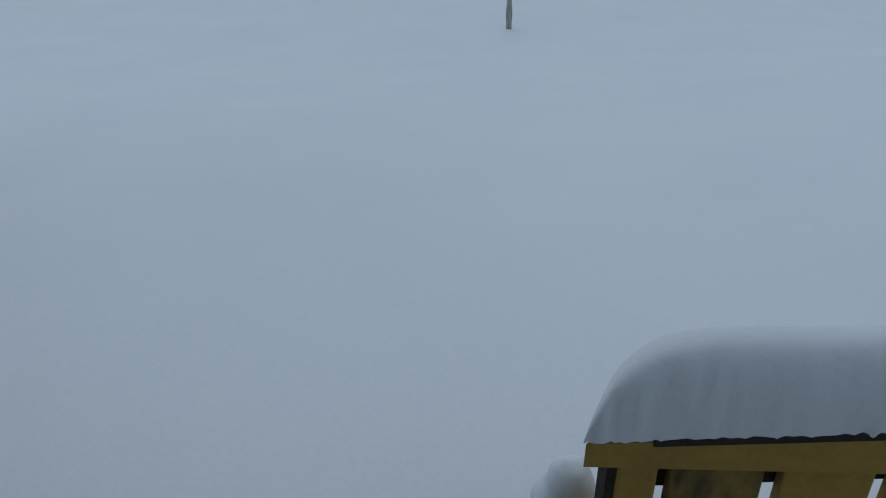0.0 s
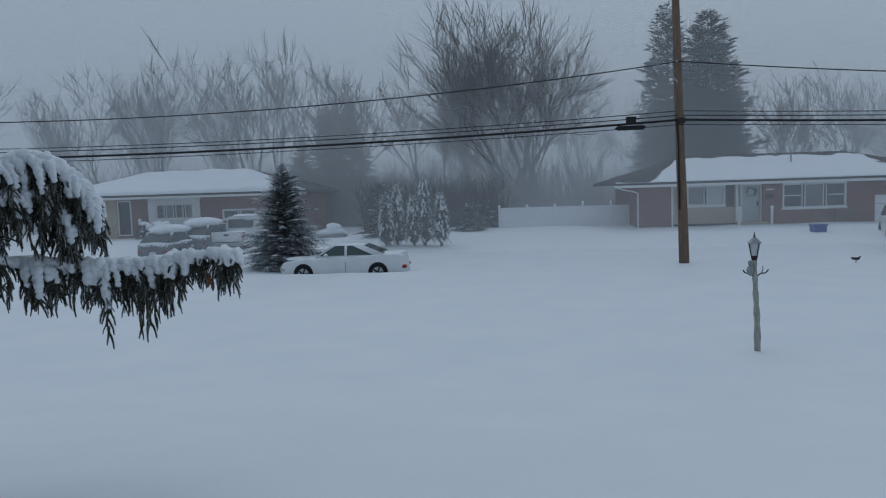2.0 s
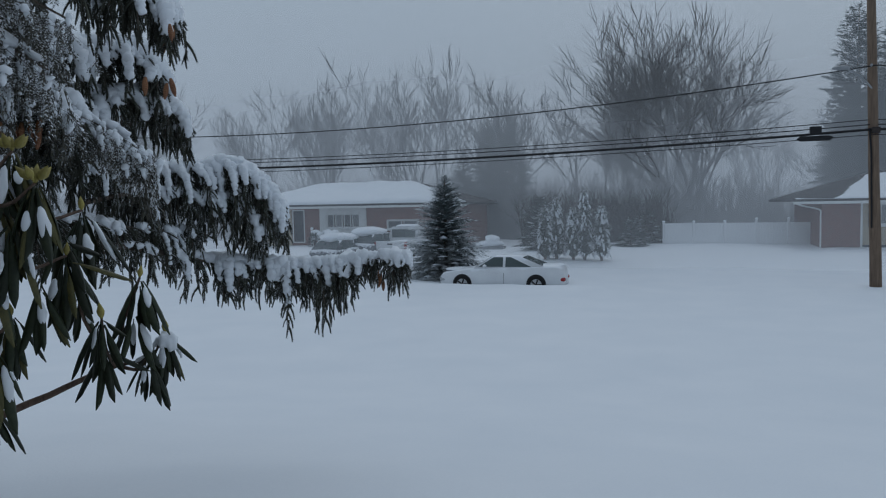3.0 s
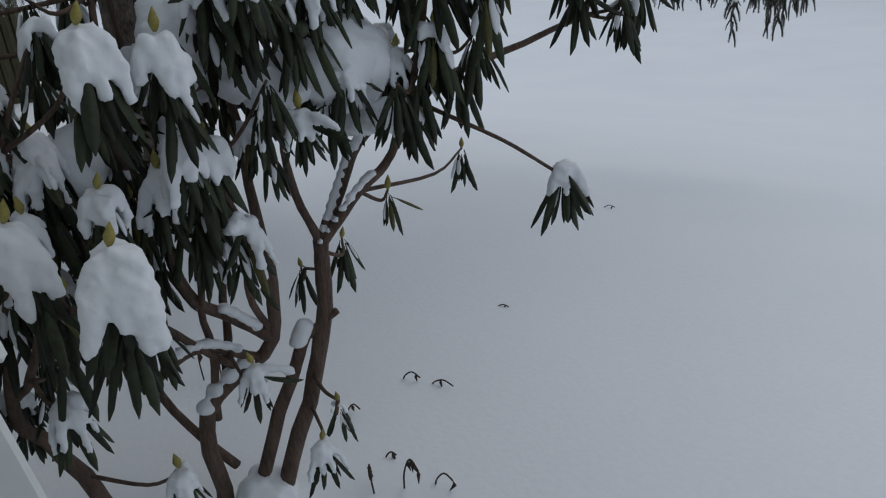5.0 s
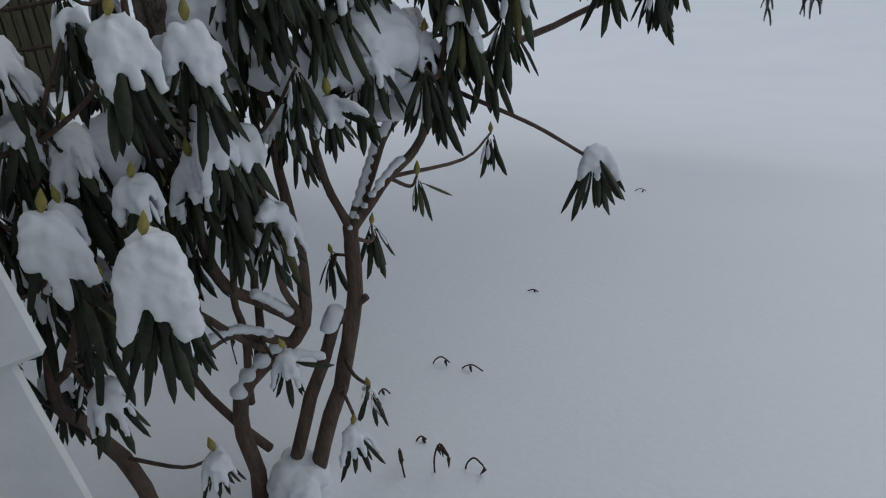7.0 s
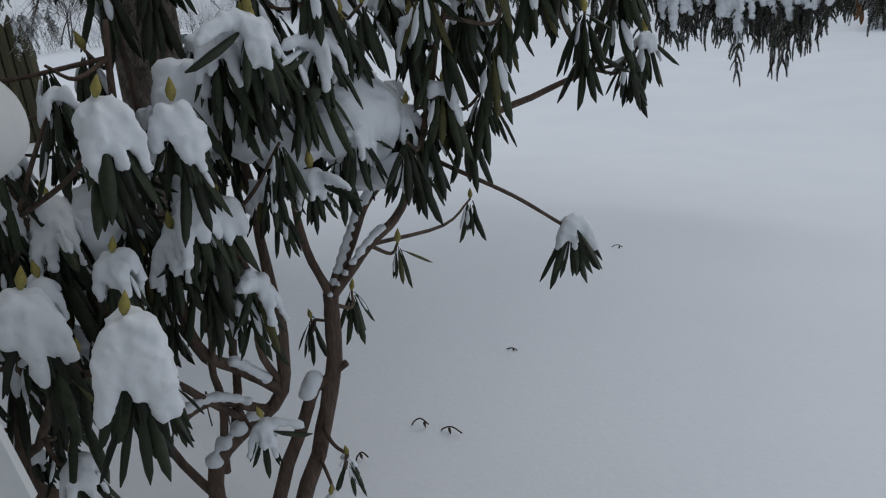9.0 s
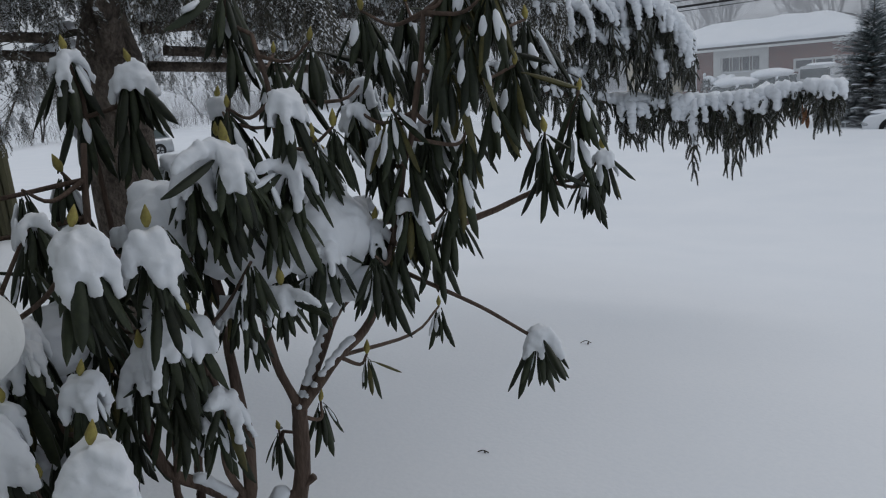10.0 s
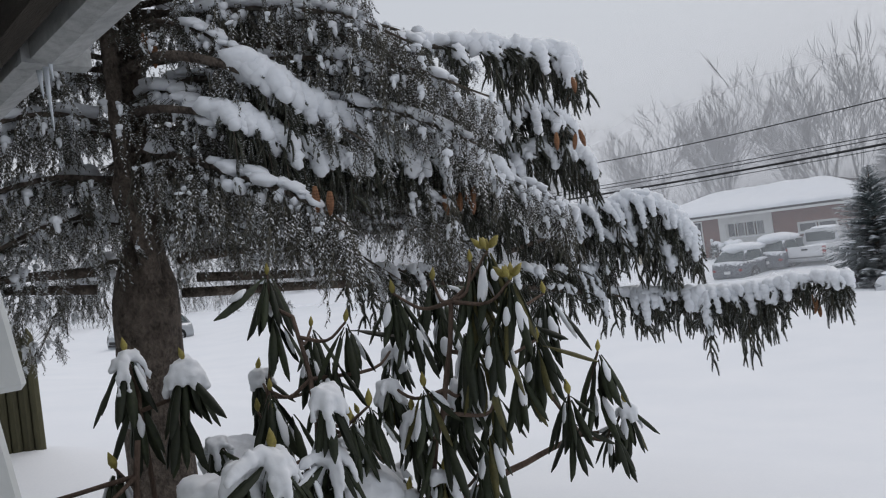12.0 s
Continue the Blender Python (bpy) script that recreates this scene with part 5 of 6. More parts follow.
def bough(pts, dens, hang, snow, seed, width=0.22, r0=0.03, lumps=0.35):
    """One limb with its curtain of branchlets and the snow on it."""
    r = random.Random(seed)
    line = smooth_line(pts, 8)
    n = len(line)
    br = part("branch", tube(bmesh.new(), line, [r0 * (1 - 0.8 * k / n) for k in range(n)], 6), SPRUCEBARK, spruce, "", True)
    fol, sn = Tris(), Tris()
    total = sum((a - b_).length for a, b_ in zip(line, line[1:]))
    count = int(total * dens)
    for k in range(count):
        f = (k + r.random()) / count
        f = 0.12 + 0.88 * f
        i = min(n - 2, int(f * (n - 1)))
        p = line[i].lerp(line[i + 1], f * (n - 1) - i)
        d = (line[i + 1] - line[i]).normalized()
        side = d.cross(Vector((0, 0, 1))).normalized()
        off = r.gauss(0, width) * (1.15 - f * 0.75)
        p = p + side * off + d * abs(off) * 0.5 + Vector((0, 0, -abs(off) * 0.35 + r.uniform(-0.03, 0.03)))
        ln = hang * r.uniform(0.35, 1.15) * (1.1 - 0.35 * f) * (0.85 + 0.9 * noise.noise(Vector((f * total * 2.2, seed, 0))))
        if ln < 0.06:
            ln = 0.06
        m = Matrix.Translation(p) @ Matrix.Rotation(r.uniform(0, math.tau), 4, "Z") @ Matrix.Rotation(r.uniform(-0.25, 0.35), 4, "Y") @ Matrix.Diagonal((1.1, 1.1, ln / 0.26, 1))
        fol.put(*STRANDS[k % 5], m)
        if abs(off) > 0.03:
            a = line[max(0, i - 1)]
            fol.add(np.array([a, a + Vector((0, 0, 0.006)), p]), [(0, 1, 2)])
        if (lumps >= 0.8 and f > 0.25 and r.random() < 0.9) or (lumps >= 0.6 and r.random() < 0.22):
            # snow pressed on a drooping shoot, thick above and thinning downwards
            turn_ = Matrix.Rotation(r.uniform(0, 6), 4, "Z") @ Matrix.Rotation(r.uniform(-0.45, 0.45), 4, "X")
            s, q = r.uniform(0.5, 1.1), p + Vector((r.gauss(0, 0.012), r.gauss(0, 0.012), -0.10 * r.random() ** 2))
            sn.put(*LUMP, Matrix.Translation(q) @ turn_ @ Matrix.Diagonal((0.030 * s, 0.022 * s, 0.026 * s, 1)))
            sn.put(*LUMP, Matrix.Translation(q) @ turn_ @ Matrix.Translation((0.006, 0, -0.035 * s)) @ Matrix.Rotation(1.3, 4, "Z") @ Matrix.Diagonal((0.018 * s, 0.015 * s, 0.036 * s, 1)))
        elif r.random() < lumps * snow * 0.7:
            s = r.uniform(0.35, 0.9)
            sn.put(*LUMP, Matrix.Translation(p + Vector((r.gauss(0, 0.01), r.gauss(0, 0.01), -0.06 * r.random() ** 2))) @ Matrix.Rotation(r.uniform(0, 6), 4, "Z") @ Matrix.Rotation(r.uniform(-0.8, 0.8), 4, "Y") @ Matrix.Diagonal(((0.02 + 0.03 * r.random()) * s, 0.018 * s, 0.014 * s, 1)))
    part_mesh("needles", fol.mesh("needles", NEEDLE), br, kind="stuff")
    if snow > 0:
        b = Tris()
        i = int(n * r.uniform(0.15, 0.3))
        while i < n - 1:
            f = i / n
            q = line[i]
            if noise.noise(Vector((i * 0.28, seed * 1.7, 0.5))) * 0.9 + 0.5 < snow:
                d = (line[min(i + 1, n - 1)] - line[i - 1])
                s = (0.038 + 0.04 * r.random()) * (1.15 - 0.5 * f) * (0.6 + 0.4 * snow) * (1.35 if snow > 0.75 else 1.0)
                blob(b, (0, 0, 0), (s * 1.5, s * (1.0 + r.random() * 0.9), s * 0.62), 0.25, 2, seed + i,
                     Matrix.Translation(q + Vector((r.gauss(0, 0.015), r.gauss(0, 0.02), 0.035))) @ Matrix.Rotation(math.atan2(d.y, d.x), 4, "Z") @ Matrix.Rotation(-math.atan2(d.z, math.hypot(d.x, d.y)), 4, "Y"))
                for _ in range(2):
                    a = r.uniform(0, math.tau)
                    w = r.uniform(0.05, 0.12) * (1.2 - f)
                    blob(b, q + Vector((math.cos(a) * w, math.sin(a) * w, -0.02 - w * 0.4)), (s * 0.5, s * 0.5, s * 0.6), 0.25, 2, seed + i + 3)
            i += 1
        if b.n:
            part_mesh("snow_load", b.mesh("snow_load", SNOW, True), br, label="snow lying along the bough", kind="stuff")
        if sn.n:
            part_mesh("snow_clumps", sn.mesh("snow_clumps", SNOW, True), br, kind="stuff")
    return br


def finger_mesh(seed, length):
    """A blunt drooping shoot along +x, a dense brush of needles round a stem."""
    r = random.Random(seed)
    t = Tris()
    n = 66
    drop = lambda f: Vector((length * f, 0.010 * math.sin(3 * f + seed), -0.3 * length * f * f))
    for k in range(n):
        f = k / n
        p, a = drop(f), k * 2.4 + r.uniform(-0.4, 0.4)
        u = Vector((0, math.cos(a), math.sin(a)))
        e = p + u * (0.0155 * (1.05 - 0.5 * f * f)) + Vector((0.013, 0, 0))
        w = Vector((0.3, -math.sin(a), math.cos(a))) * 0.0048
        t.add(np.array([p - w, p + w, e]), [(0, 1, 2)])
    ring = []
    for f in (0.0, 0.35, 0.7, 1.0):
        rr = 0.0085 * (1 - 0.6 * f ** 3)
        ring += [drop(f) + Vector((0, math.cos(a) * rr, math.sin(a) * rr)) for a in (0, 1.57, 3.14, 4.71)]
    quads = [(i * 4 + a, i * 4 + (a + 1) % 4, i * 4 + 4 + (a + 1) % 4, i * 4 + 4 + a) for i in range(3) for a in range(4)]
    t.add(np.array(ring), [q for a, b, c, d in quads for q in ((a, b, c), (a, c, d))])
    return np.concatenate(t.v), np.concatenate(t.f)


FINGERS = [finger_mesh(k, 0.13) for k in range(4)]


def hanging_bough(pts, subs, reach, snow, seed, r0=0.02, load=1.0, start=0.15):
    """A limb whose side shoots arch over and hang, tipped with blunt fingers; lobes of snow lie on its back and on the shoots."""
    r = random.Random(seed)
    line = smooth_line(pts, 8)
    n = len(line)
    br = part("branch", tube(bmesh.new(), line, [r0 * (1 - 0.75 * k / n) for k in range(n)], 6), SPRUCEBARK, spruce, "", True)
    fol, twigs, b = Tris(), bmesh.new(), Tris()
    for k in range(subs):
        f = start + (1 - start) * (k + r.random()) / subs
        i = min(n - 2, int(f * (n - 1)))
        p = line[i].lerp(line[i + 1], f * (n - 1) - i)
        d = (line[i + 1] - line[i]).normalized()
        side = d.cross(Vector((0, 0, 1))).normalized() * (1 if k % 2 else -1)
        out = (side * r.uniform(0.3, 1.0) + d * r.uniform(0.2, 0.9)).normalized()
        ln = reach * r.uniform(0.45, 1.1) * (1.15 - 0.5 * f)
        arch = r.uniform(0.25, 0.5)
        shoot = [p + out * ln * arch * math.sin(min(1.57, g * 2.0)) + Vector((0, 0, 0.03 * math.sin(g * 3.14) - ln * 0.85 * g ** 1.5)) for g in (0, 0.2, 0.4, 0.6, 0.8, 1.0)]
        tube(twigs, shoot, [0.006, 0.005, 0.005, 0.004, 0.003, 0.002], 4)
        count = max(5, int(ln / 0.021))
        for j in range(count):
            g = (j + r.random()) / count
            q = min(4, int(g * 5))
            c = shoot[q].lerp(shoot[q + 1], g * 5 - q)
            t = (shoot[q + 1] - shoot[q]).normalized()
            aim = t * 0.8 + Vector((r.gauss(0, 0.55), r.gauss(0, 0.55), r.uniform(-0.75, 0.05)))
            m = Matrix.Translation(c) @ aim.normalized().to_track_quat("X", "Z").to_matrix().to_4x4() @ Matrix.Scale(r.uniform(0.6, 1.15), 4)
            fol.put(*FINGERS[(j + k) % 4], m)
        if r.random() < snow:
            g, stop = r.choice((0.0, 0.0, 0.2, 0.4)), r.uniform(0.45, 0.9)
            s0 = r.uniform(0.028, 0.046) * load
            while g < stop:
                q = min(4, int(g * 5))
                c = shoot[q].lerp(shoot[q + 1], g * 5 - q) + out * 0.022
                w = s0 * (1.1 - 0.5 * g / stop) * r.uniform(0.8, 1.2)
                blob(b, c + Vector((0, 0, 0.022)), (w, w, w * 1.05), 0.22, 2, seed + k + g)
                g += 0.028 / ln
    i = int(n * start)
    while i < n:
        if noise.noise(Vector((i * 0.23, seed * 1.7, 0.5))) + 0.55 < snow * 1.15:
            w = r.uniform(0.035, 0.055) * load * (1.1 - 0.35 * i / n)
            blob(b, line[i] + Vector((r.gauss(0, 0.014), r.gauss(0, 0.014), w * 0.6)), (w * 1.25, w * 1.25, w * 0.75), 0.2, 2, seed + i)
            if i + 1 < n:
                blob(b, line[i].lerp(line[i + 1], 0.5) + Vector((0, 0, w * 0.55)), (w * 1.2, w * 1.1, w * 0.7), 0.2, 2, seed + i)
        i += 1
    tagged(part("side_shoot", twigs, SPRUCEBARK, br), kind="stuff")
    part_mesh("needles", fol.mesh("needles", FINGER), br, kind="stuff")
    if b.n:
        part_mesh("snow_load", b.mesh("snow_load", SNOW, True), br, label="lobes of snow lying on the bough", kind="stuff")
    return br


# the boughs that reach out towards the street
hanging_bough([(-4.5, 2.4, 3.22), (-4.4, 3.6, 3.28), (-4.34, 5.11, 3.30), (-4.36, 5.51, 3.26), (-4.11, 5.71, 3.28), (-3.87, 5.91, 3.30), (-3.66, 6.05, 3.32), (-3.47, 6.14, 3.17), (-3.33, 6.19, 2.98)], 100, 0.66, 0.85, 1, 0.035, 1.05, 0.3)
hanging_bough([(-4.2, 4.9, 3.0), (-4.1, 5.4, 3.08), (-3.9, 5.8, 3.06), (-3.66, 6.0, 3.02), (-3.5, 6.1, 2.85)], 40, 0.52, 0.8, 2, 0.02, 1.0)
hanging_bough([(-4.5, 2.4, 3.02), (-4.3, 3.6, 2.92), (-4.1, 4.9, 2.72), (-3.88, 5.91, 2.52), (-3.7, 6.01, 2.50), (-3.44, 6.11, 2.47), (-3.09, 6.16, 2.47), (-2.7, 6.21, 2.49), (-2.38, 6.21, 2.53), (-2.24, 6.21, 2.52)], 100, 0.34, 0.7, 3, 0.03, 1.2, 0.25)
hanging_bough([(-3.5, 6.08, 2.47), (-3.2, 6.14, 2.44), (-2.95, 6.18, 2.42), (-2.75, 6.2, 2.43)], 24, 0.50, 0.6, 4, 0.015, 1.0)
hanging_bough([(-4.6, 2.3, 3.9), (-4.1, 3.2, 3.9), (-3.93, 4.21, 4.05), (-4.04, 4.61, 4.05), (-3.87, 4.91, 4.08), (-3.8, 5.11, 4.08), (-3.68, 5.16, 3.92)], 66, 0.46, 0.85, 5, 0.03, 1.35, 0.35)
hanging_bough([(-4.6, 2.4, 3.6), (-4.2, 3.4, 3.62), (-4.07, 4.41, 3.70), (-4.04, 4.71, 3.72), (-3.88, 5.01, 3.76), (-3.72, 5.2, 3.72), (-3.63, 5.26, 3.66)], 66, 0.46, 0.85, 6, 0.03, 1.3, 0.35)
hanging_bough([(-4.6, 2.3, 4.4), (-3.9, 3.0, 4.36), (-3.44, 4.11, 4.32), (-3.39, 4.51, 4.31), (-3.29, 4.65, 4.29), (-3.22, 4.67, 4.21)], 70, 0.38, 0.9, 7, 0.03, 1.4, 0.3)
hanging_bough([(-4.5, 2.4, 3.75), (-3.8, 3.1, 3.74), (-3.46, 3.81, 3.60), (-3.51, 4.01, 3.52), (-3.56, 4.11, 3.46)], 56, 0.42, 0.8, 8, 0.03, 1.3, 0.3)
hanging_bough([(-4.5, 2.45, 3.4), (-4.25, 3.6, 3.45), (-4.26, 4.81, 3.34), (-4.29, 5.11, 3.34), (-4.3, 5.41, 3.26)], 55, 0.5, 0.75, 9, 0.03, 1.2, 0.35)
hanging_bough([(-4.5, 2.5, 3.1), (-4.3, 3.6, 3.0), (-4.2, 4.6, 2.9), (-4.1, 5.2, 2.82), (-3.9, 5.8, 2.75)], 64, 0.5, 0.35, 12, 0.03, 0.9, 0.2)
# the limb that carries the longest ridge of snow, and one below it
hanging_bough([(-4.5, 2.2, 4.3), (-3.9, 2.2, 4.22), (-3.62, 2.33, 4.12), (-3.6, 2.5, 4.06), (-3.6, 2.68, 3.97), (-3.6, 2.87, 3.9), (-3.6, 3.07, 3.8), (-3.6, 3.2, 3.69), (-3.58, 3.4, 3.7), (-3.58, 3.74, 3.69)], 64, 0.42, 0.95, 10, 0.03, 1.6, 0.3)
hanging_bough([(-4.5, 2.2, 4.05), (-3.9, 2.15, 3.95), (-3.62, 2.35, 3.85), (-3.6, 2.56, 3.75), (-3.6, 2.83, 3.66), (-3.55, 3.05, 3.6)], 44, 0.36, 0.95, 11, 0.025, 1.4, 0.35)
bough([(-4.6, 2.4, 3.9), (-3.9, 3.3, 3.75), (-3.45, 3.9, 3.55), (-3.2, 4.3, 3.3)], 130, 0.46, 0.6, 9, 0.2, 0.03, 0.85)
bough([(-4.4, 2.2, 3.85), (-3.8, 2.3, 3.65), (-3.3, 2.45, 3.42), (-3.1, 2.6, 3.25)], 120, 0.46, 0.45, 10, 0.2, 0.025, 0.5)
bough([(-4.7, 2.0, 3.2), (-4.6, 1.5, 3.2), (-4.5, 0.9, 3.12), (-4.4, 0.3, 3.0)], 40, 0.3, 0.3, 11, 0.15, 0.03)
bough([(-4.7, 2.0, 3.1), (-4.9, 1.4, 3.16), (-5.1, 0.7, 3.12), (-5.2, 0.0, 3.05)], 40, 0.3, 0.3, 12, 0.15, 0.03)
rng = random.Random(21)
for k in range(72):
    z = 3.3 + 2.9 * (k / 72) ** 0.95 + rng.uniform(-0.1, 0.1)
    a = rng.uniform(-115, 70) if k % 4 else rng.uniform(70, 245)
    if -62 < a < -8 and z < 4.6:
        a = rng.choice((-85.0, 38.0)) + rng.uniform(-15, 15)
    a = radians(a)
    ln = rng.uniform(1.0, 1.75) * (1.0 if z < 5 else 0.9)
    d = Vector((math.cos(a), math.sin(a), 0))
    s = Vector((-4.72, 2.3, z))
    bend = rng.uniform(-0.25, 0.25)
    e = Vector((-d.y, d.x, 0)) * bend
    bough([s, s + d * ln * 0.35 + Vector((0, 0, 0.02)), s + d * ln * 0.7 + e * 0.5 + Vector((0, 0, -0.12 * ln)), s + d * ln + e + Vector((0, 0, -0.34 * ln))],
          52, 0.28, rng.choice((0.3, 0.4, 0.5, 0.65)), 100 + k, 0.2, 0.02, 0.6)

for k in range(12):
    a = radians(rng.uniform(24, 66))
    z = 3.4 + 1.3 * (k / 12) + rng.uniform(-0.08, 0.08)
    d = Vector((math.cos(a), math.sin(a), 0))
    st0 = Vector((-4.6, 2.35, z + 0.15))
    ln = rng.uniform(1.5, 2.15)
    bough([st0, st0 + d * ln * 0.4, st0 + d * ln * 0.75 + Vector((0, 0, -0.16)), st0 + d * ln + Vector((0, 0, -0.42))], 66, 0.38, rng.choice((0.5, 0.6, 0.7)), 300 + k, 0.22, 0.022, 0.7)

# the crown above: out-of-view boughs added to shade the snow near the house
for k in range(34):
    z = 6.2 + 5.2 * k / 34
    a, ln = k * 2.4, 2.9 * (1 - 0.5 * k / 34) * rng.uniform(0.8, 1.1)
    d = Vector((math.cos(a), math.sin(a), 0))
    st0 = Vector((-4.8, 2.4, z))
    bough([st0, st0 + d * ln * 0.4, st0 + d * ln * 0.75 + Vector((0, 0, -0.3)), st0 + d * ln + Vector((0, 0, -0.7))], 30, 0.5, 0.0, 700 + k, 0.35, 0.03)

# cones
bm = bmesh.new()
zs = [k / 18 for k in range(19)]
tube(bm, [(0, 0, -0.115 * z) for z in zs], [(0.003 + 0.0165 * math.sin(math.pi * min(1, z * 0.93 + 0.06)) ** 0.7) * (1.0 if i % 2 else 0.82) for i, z in enumerate(zs)], 9)
cone_me = bpy.data.meshes.new("cone")
bm.to_mesh(cone_me)
bm.free()
cone_me.materials.append(CONE)
rng = random.Random(3)
for c, n, spread in (((-3.18, 2.53, 3.44), 3, 0.04), ((-3.38, 3.75, 3.42), 7, 0.09), ((-3.24, 4.68, 4.12), 7, 0.08), ((-2.36, 6.22, 2.40), 5, 0.07), ((-3.36, 6.16, 2.90), 5, 0.06), ((-3.64, 5.24, 3.58), 4, 0.05),
                     ((-3.05, 4.35, 3.7), 3, 0.08), ((-4.1, 2.2, 4.35), 2, 0.05)):
    for k in range(n):
        p = Vector(c) + Vector((rng.gauss(0, spread), rng.gauss(0, spread), rng.uniform(-0.06, 0.03)))
        part_mesh("cone", cone_me, spruce, Matrix.Translation(p) @ Matrix.Rotation(rng.uniform(0, 6), 4, "Z") @ Matrix.Rotation(rng.uniform(0, 0.25), 4, "X") @ Matrix.Scale(rng.uniform(0.85, 1.1), 4))


# ---- rhododendron by the porch ----
def leaf_mesh(name, bend, roll, mat):
    """A winter leaf: hanging, its edges rolled under. One long, along -z."""
    v, f = [], []
    rows = [(0.0, 0.012), (0.14, 0.016), (0.32, 0.062), (0.6, 0.080), (0.86, 0.058), (1.0, 0.006)]
    for t, w in rows:
        x = bend * (1 - (1 - t) ** 2)
        for k in range(5):
            a = (k - 2) / 2 * roll
            y = w * math.sin(a) / max(0.6, math.sin(min(roll, 1.57)))
            v.append((x * 0.6 + w * (math.cos(a) - 1) * 0.9 + (0.012 if k == 2 else 0), y, -t))
    for i in range(len(rows) - 1):
        for k in range(4):
            f.append((i * 5 + k, i * 5 + k + 1, (i + 1) * 5 + k + 1, (i + 1) * 5 + k))
    return from_arrays(name, v, f, mat, True)


LEAVES = [leaf_mesh("leaf", 0.30, 1.5, LEAF), leaf_mesh("leaf", 0.15, 1.9, LEAF), leaf_mesh("leaf", 0.42, 1.25, LEAF)]
YLEAVES = [leaf_mesh("leaf", 0.25, 1.5, LEAFYELLOW)]
REST = [(np.array([v.co[:] for v in me.vertices]), np.array([list(p.vertices) for p in me.polygons])) for me in LEAVES]
bm = bmesh.new()
tube(bm, [(0, 0, -0.004), (0, 0, 0.004), (0, 0, 0.013), (0, 0, 0.024), (0, 0, 0.036)], [0.003, 0.0075, 0.0095, 0.006, 0.0008], 8)
bud_me = bpy.data.meshes.new("bud")
bm.to_mesh(bud_me)
bm.free()
bud_me.materials.append(BUD)
bud_me.shade_smooth()
strip = bmesh.new()
blob(strip, (0, 0, 0), (0.055, 0.080, 0.26), 0.2, 2, 3)
strip.verts.ensure_lookup_table()
STRIP = (np.array([v.co[:] for v in strip.verts]), np.array([[v.index for v in f.verts] for f in strip.faces]))
strip.free()
snow_strips = Tris()

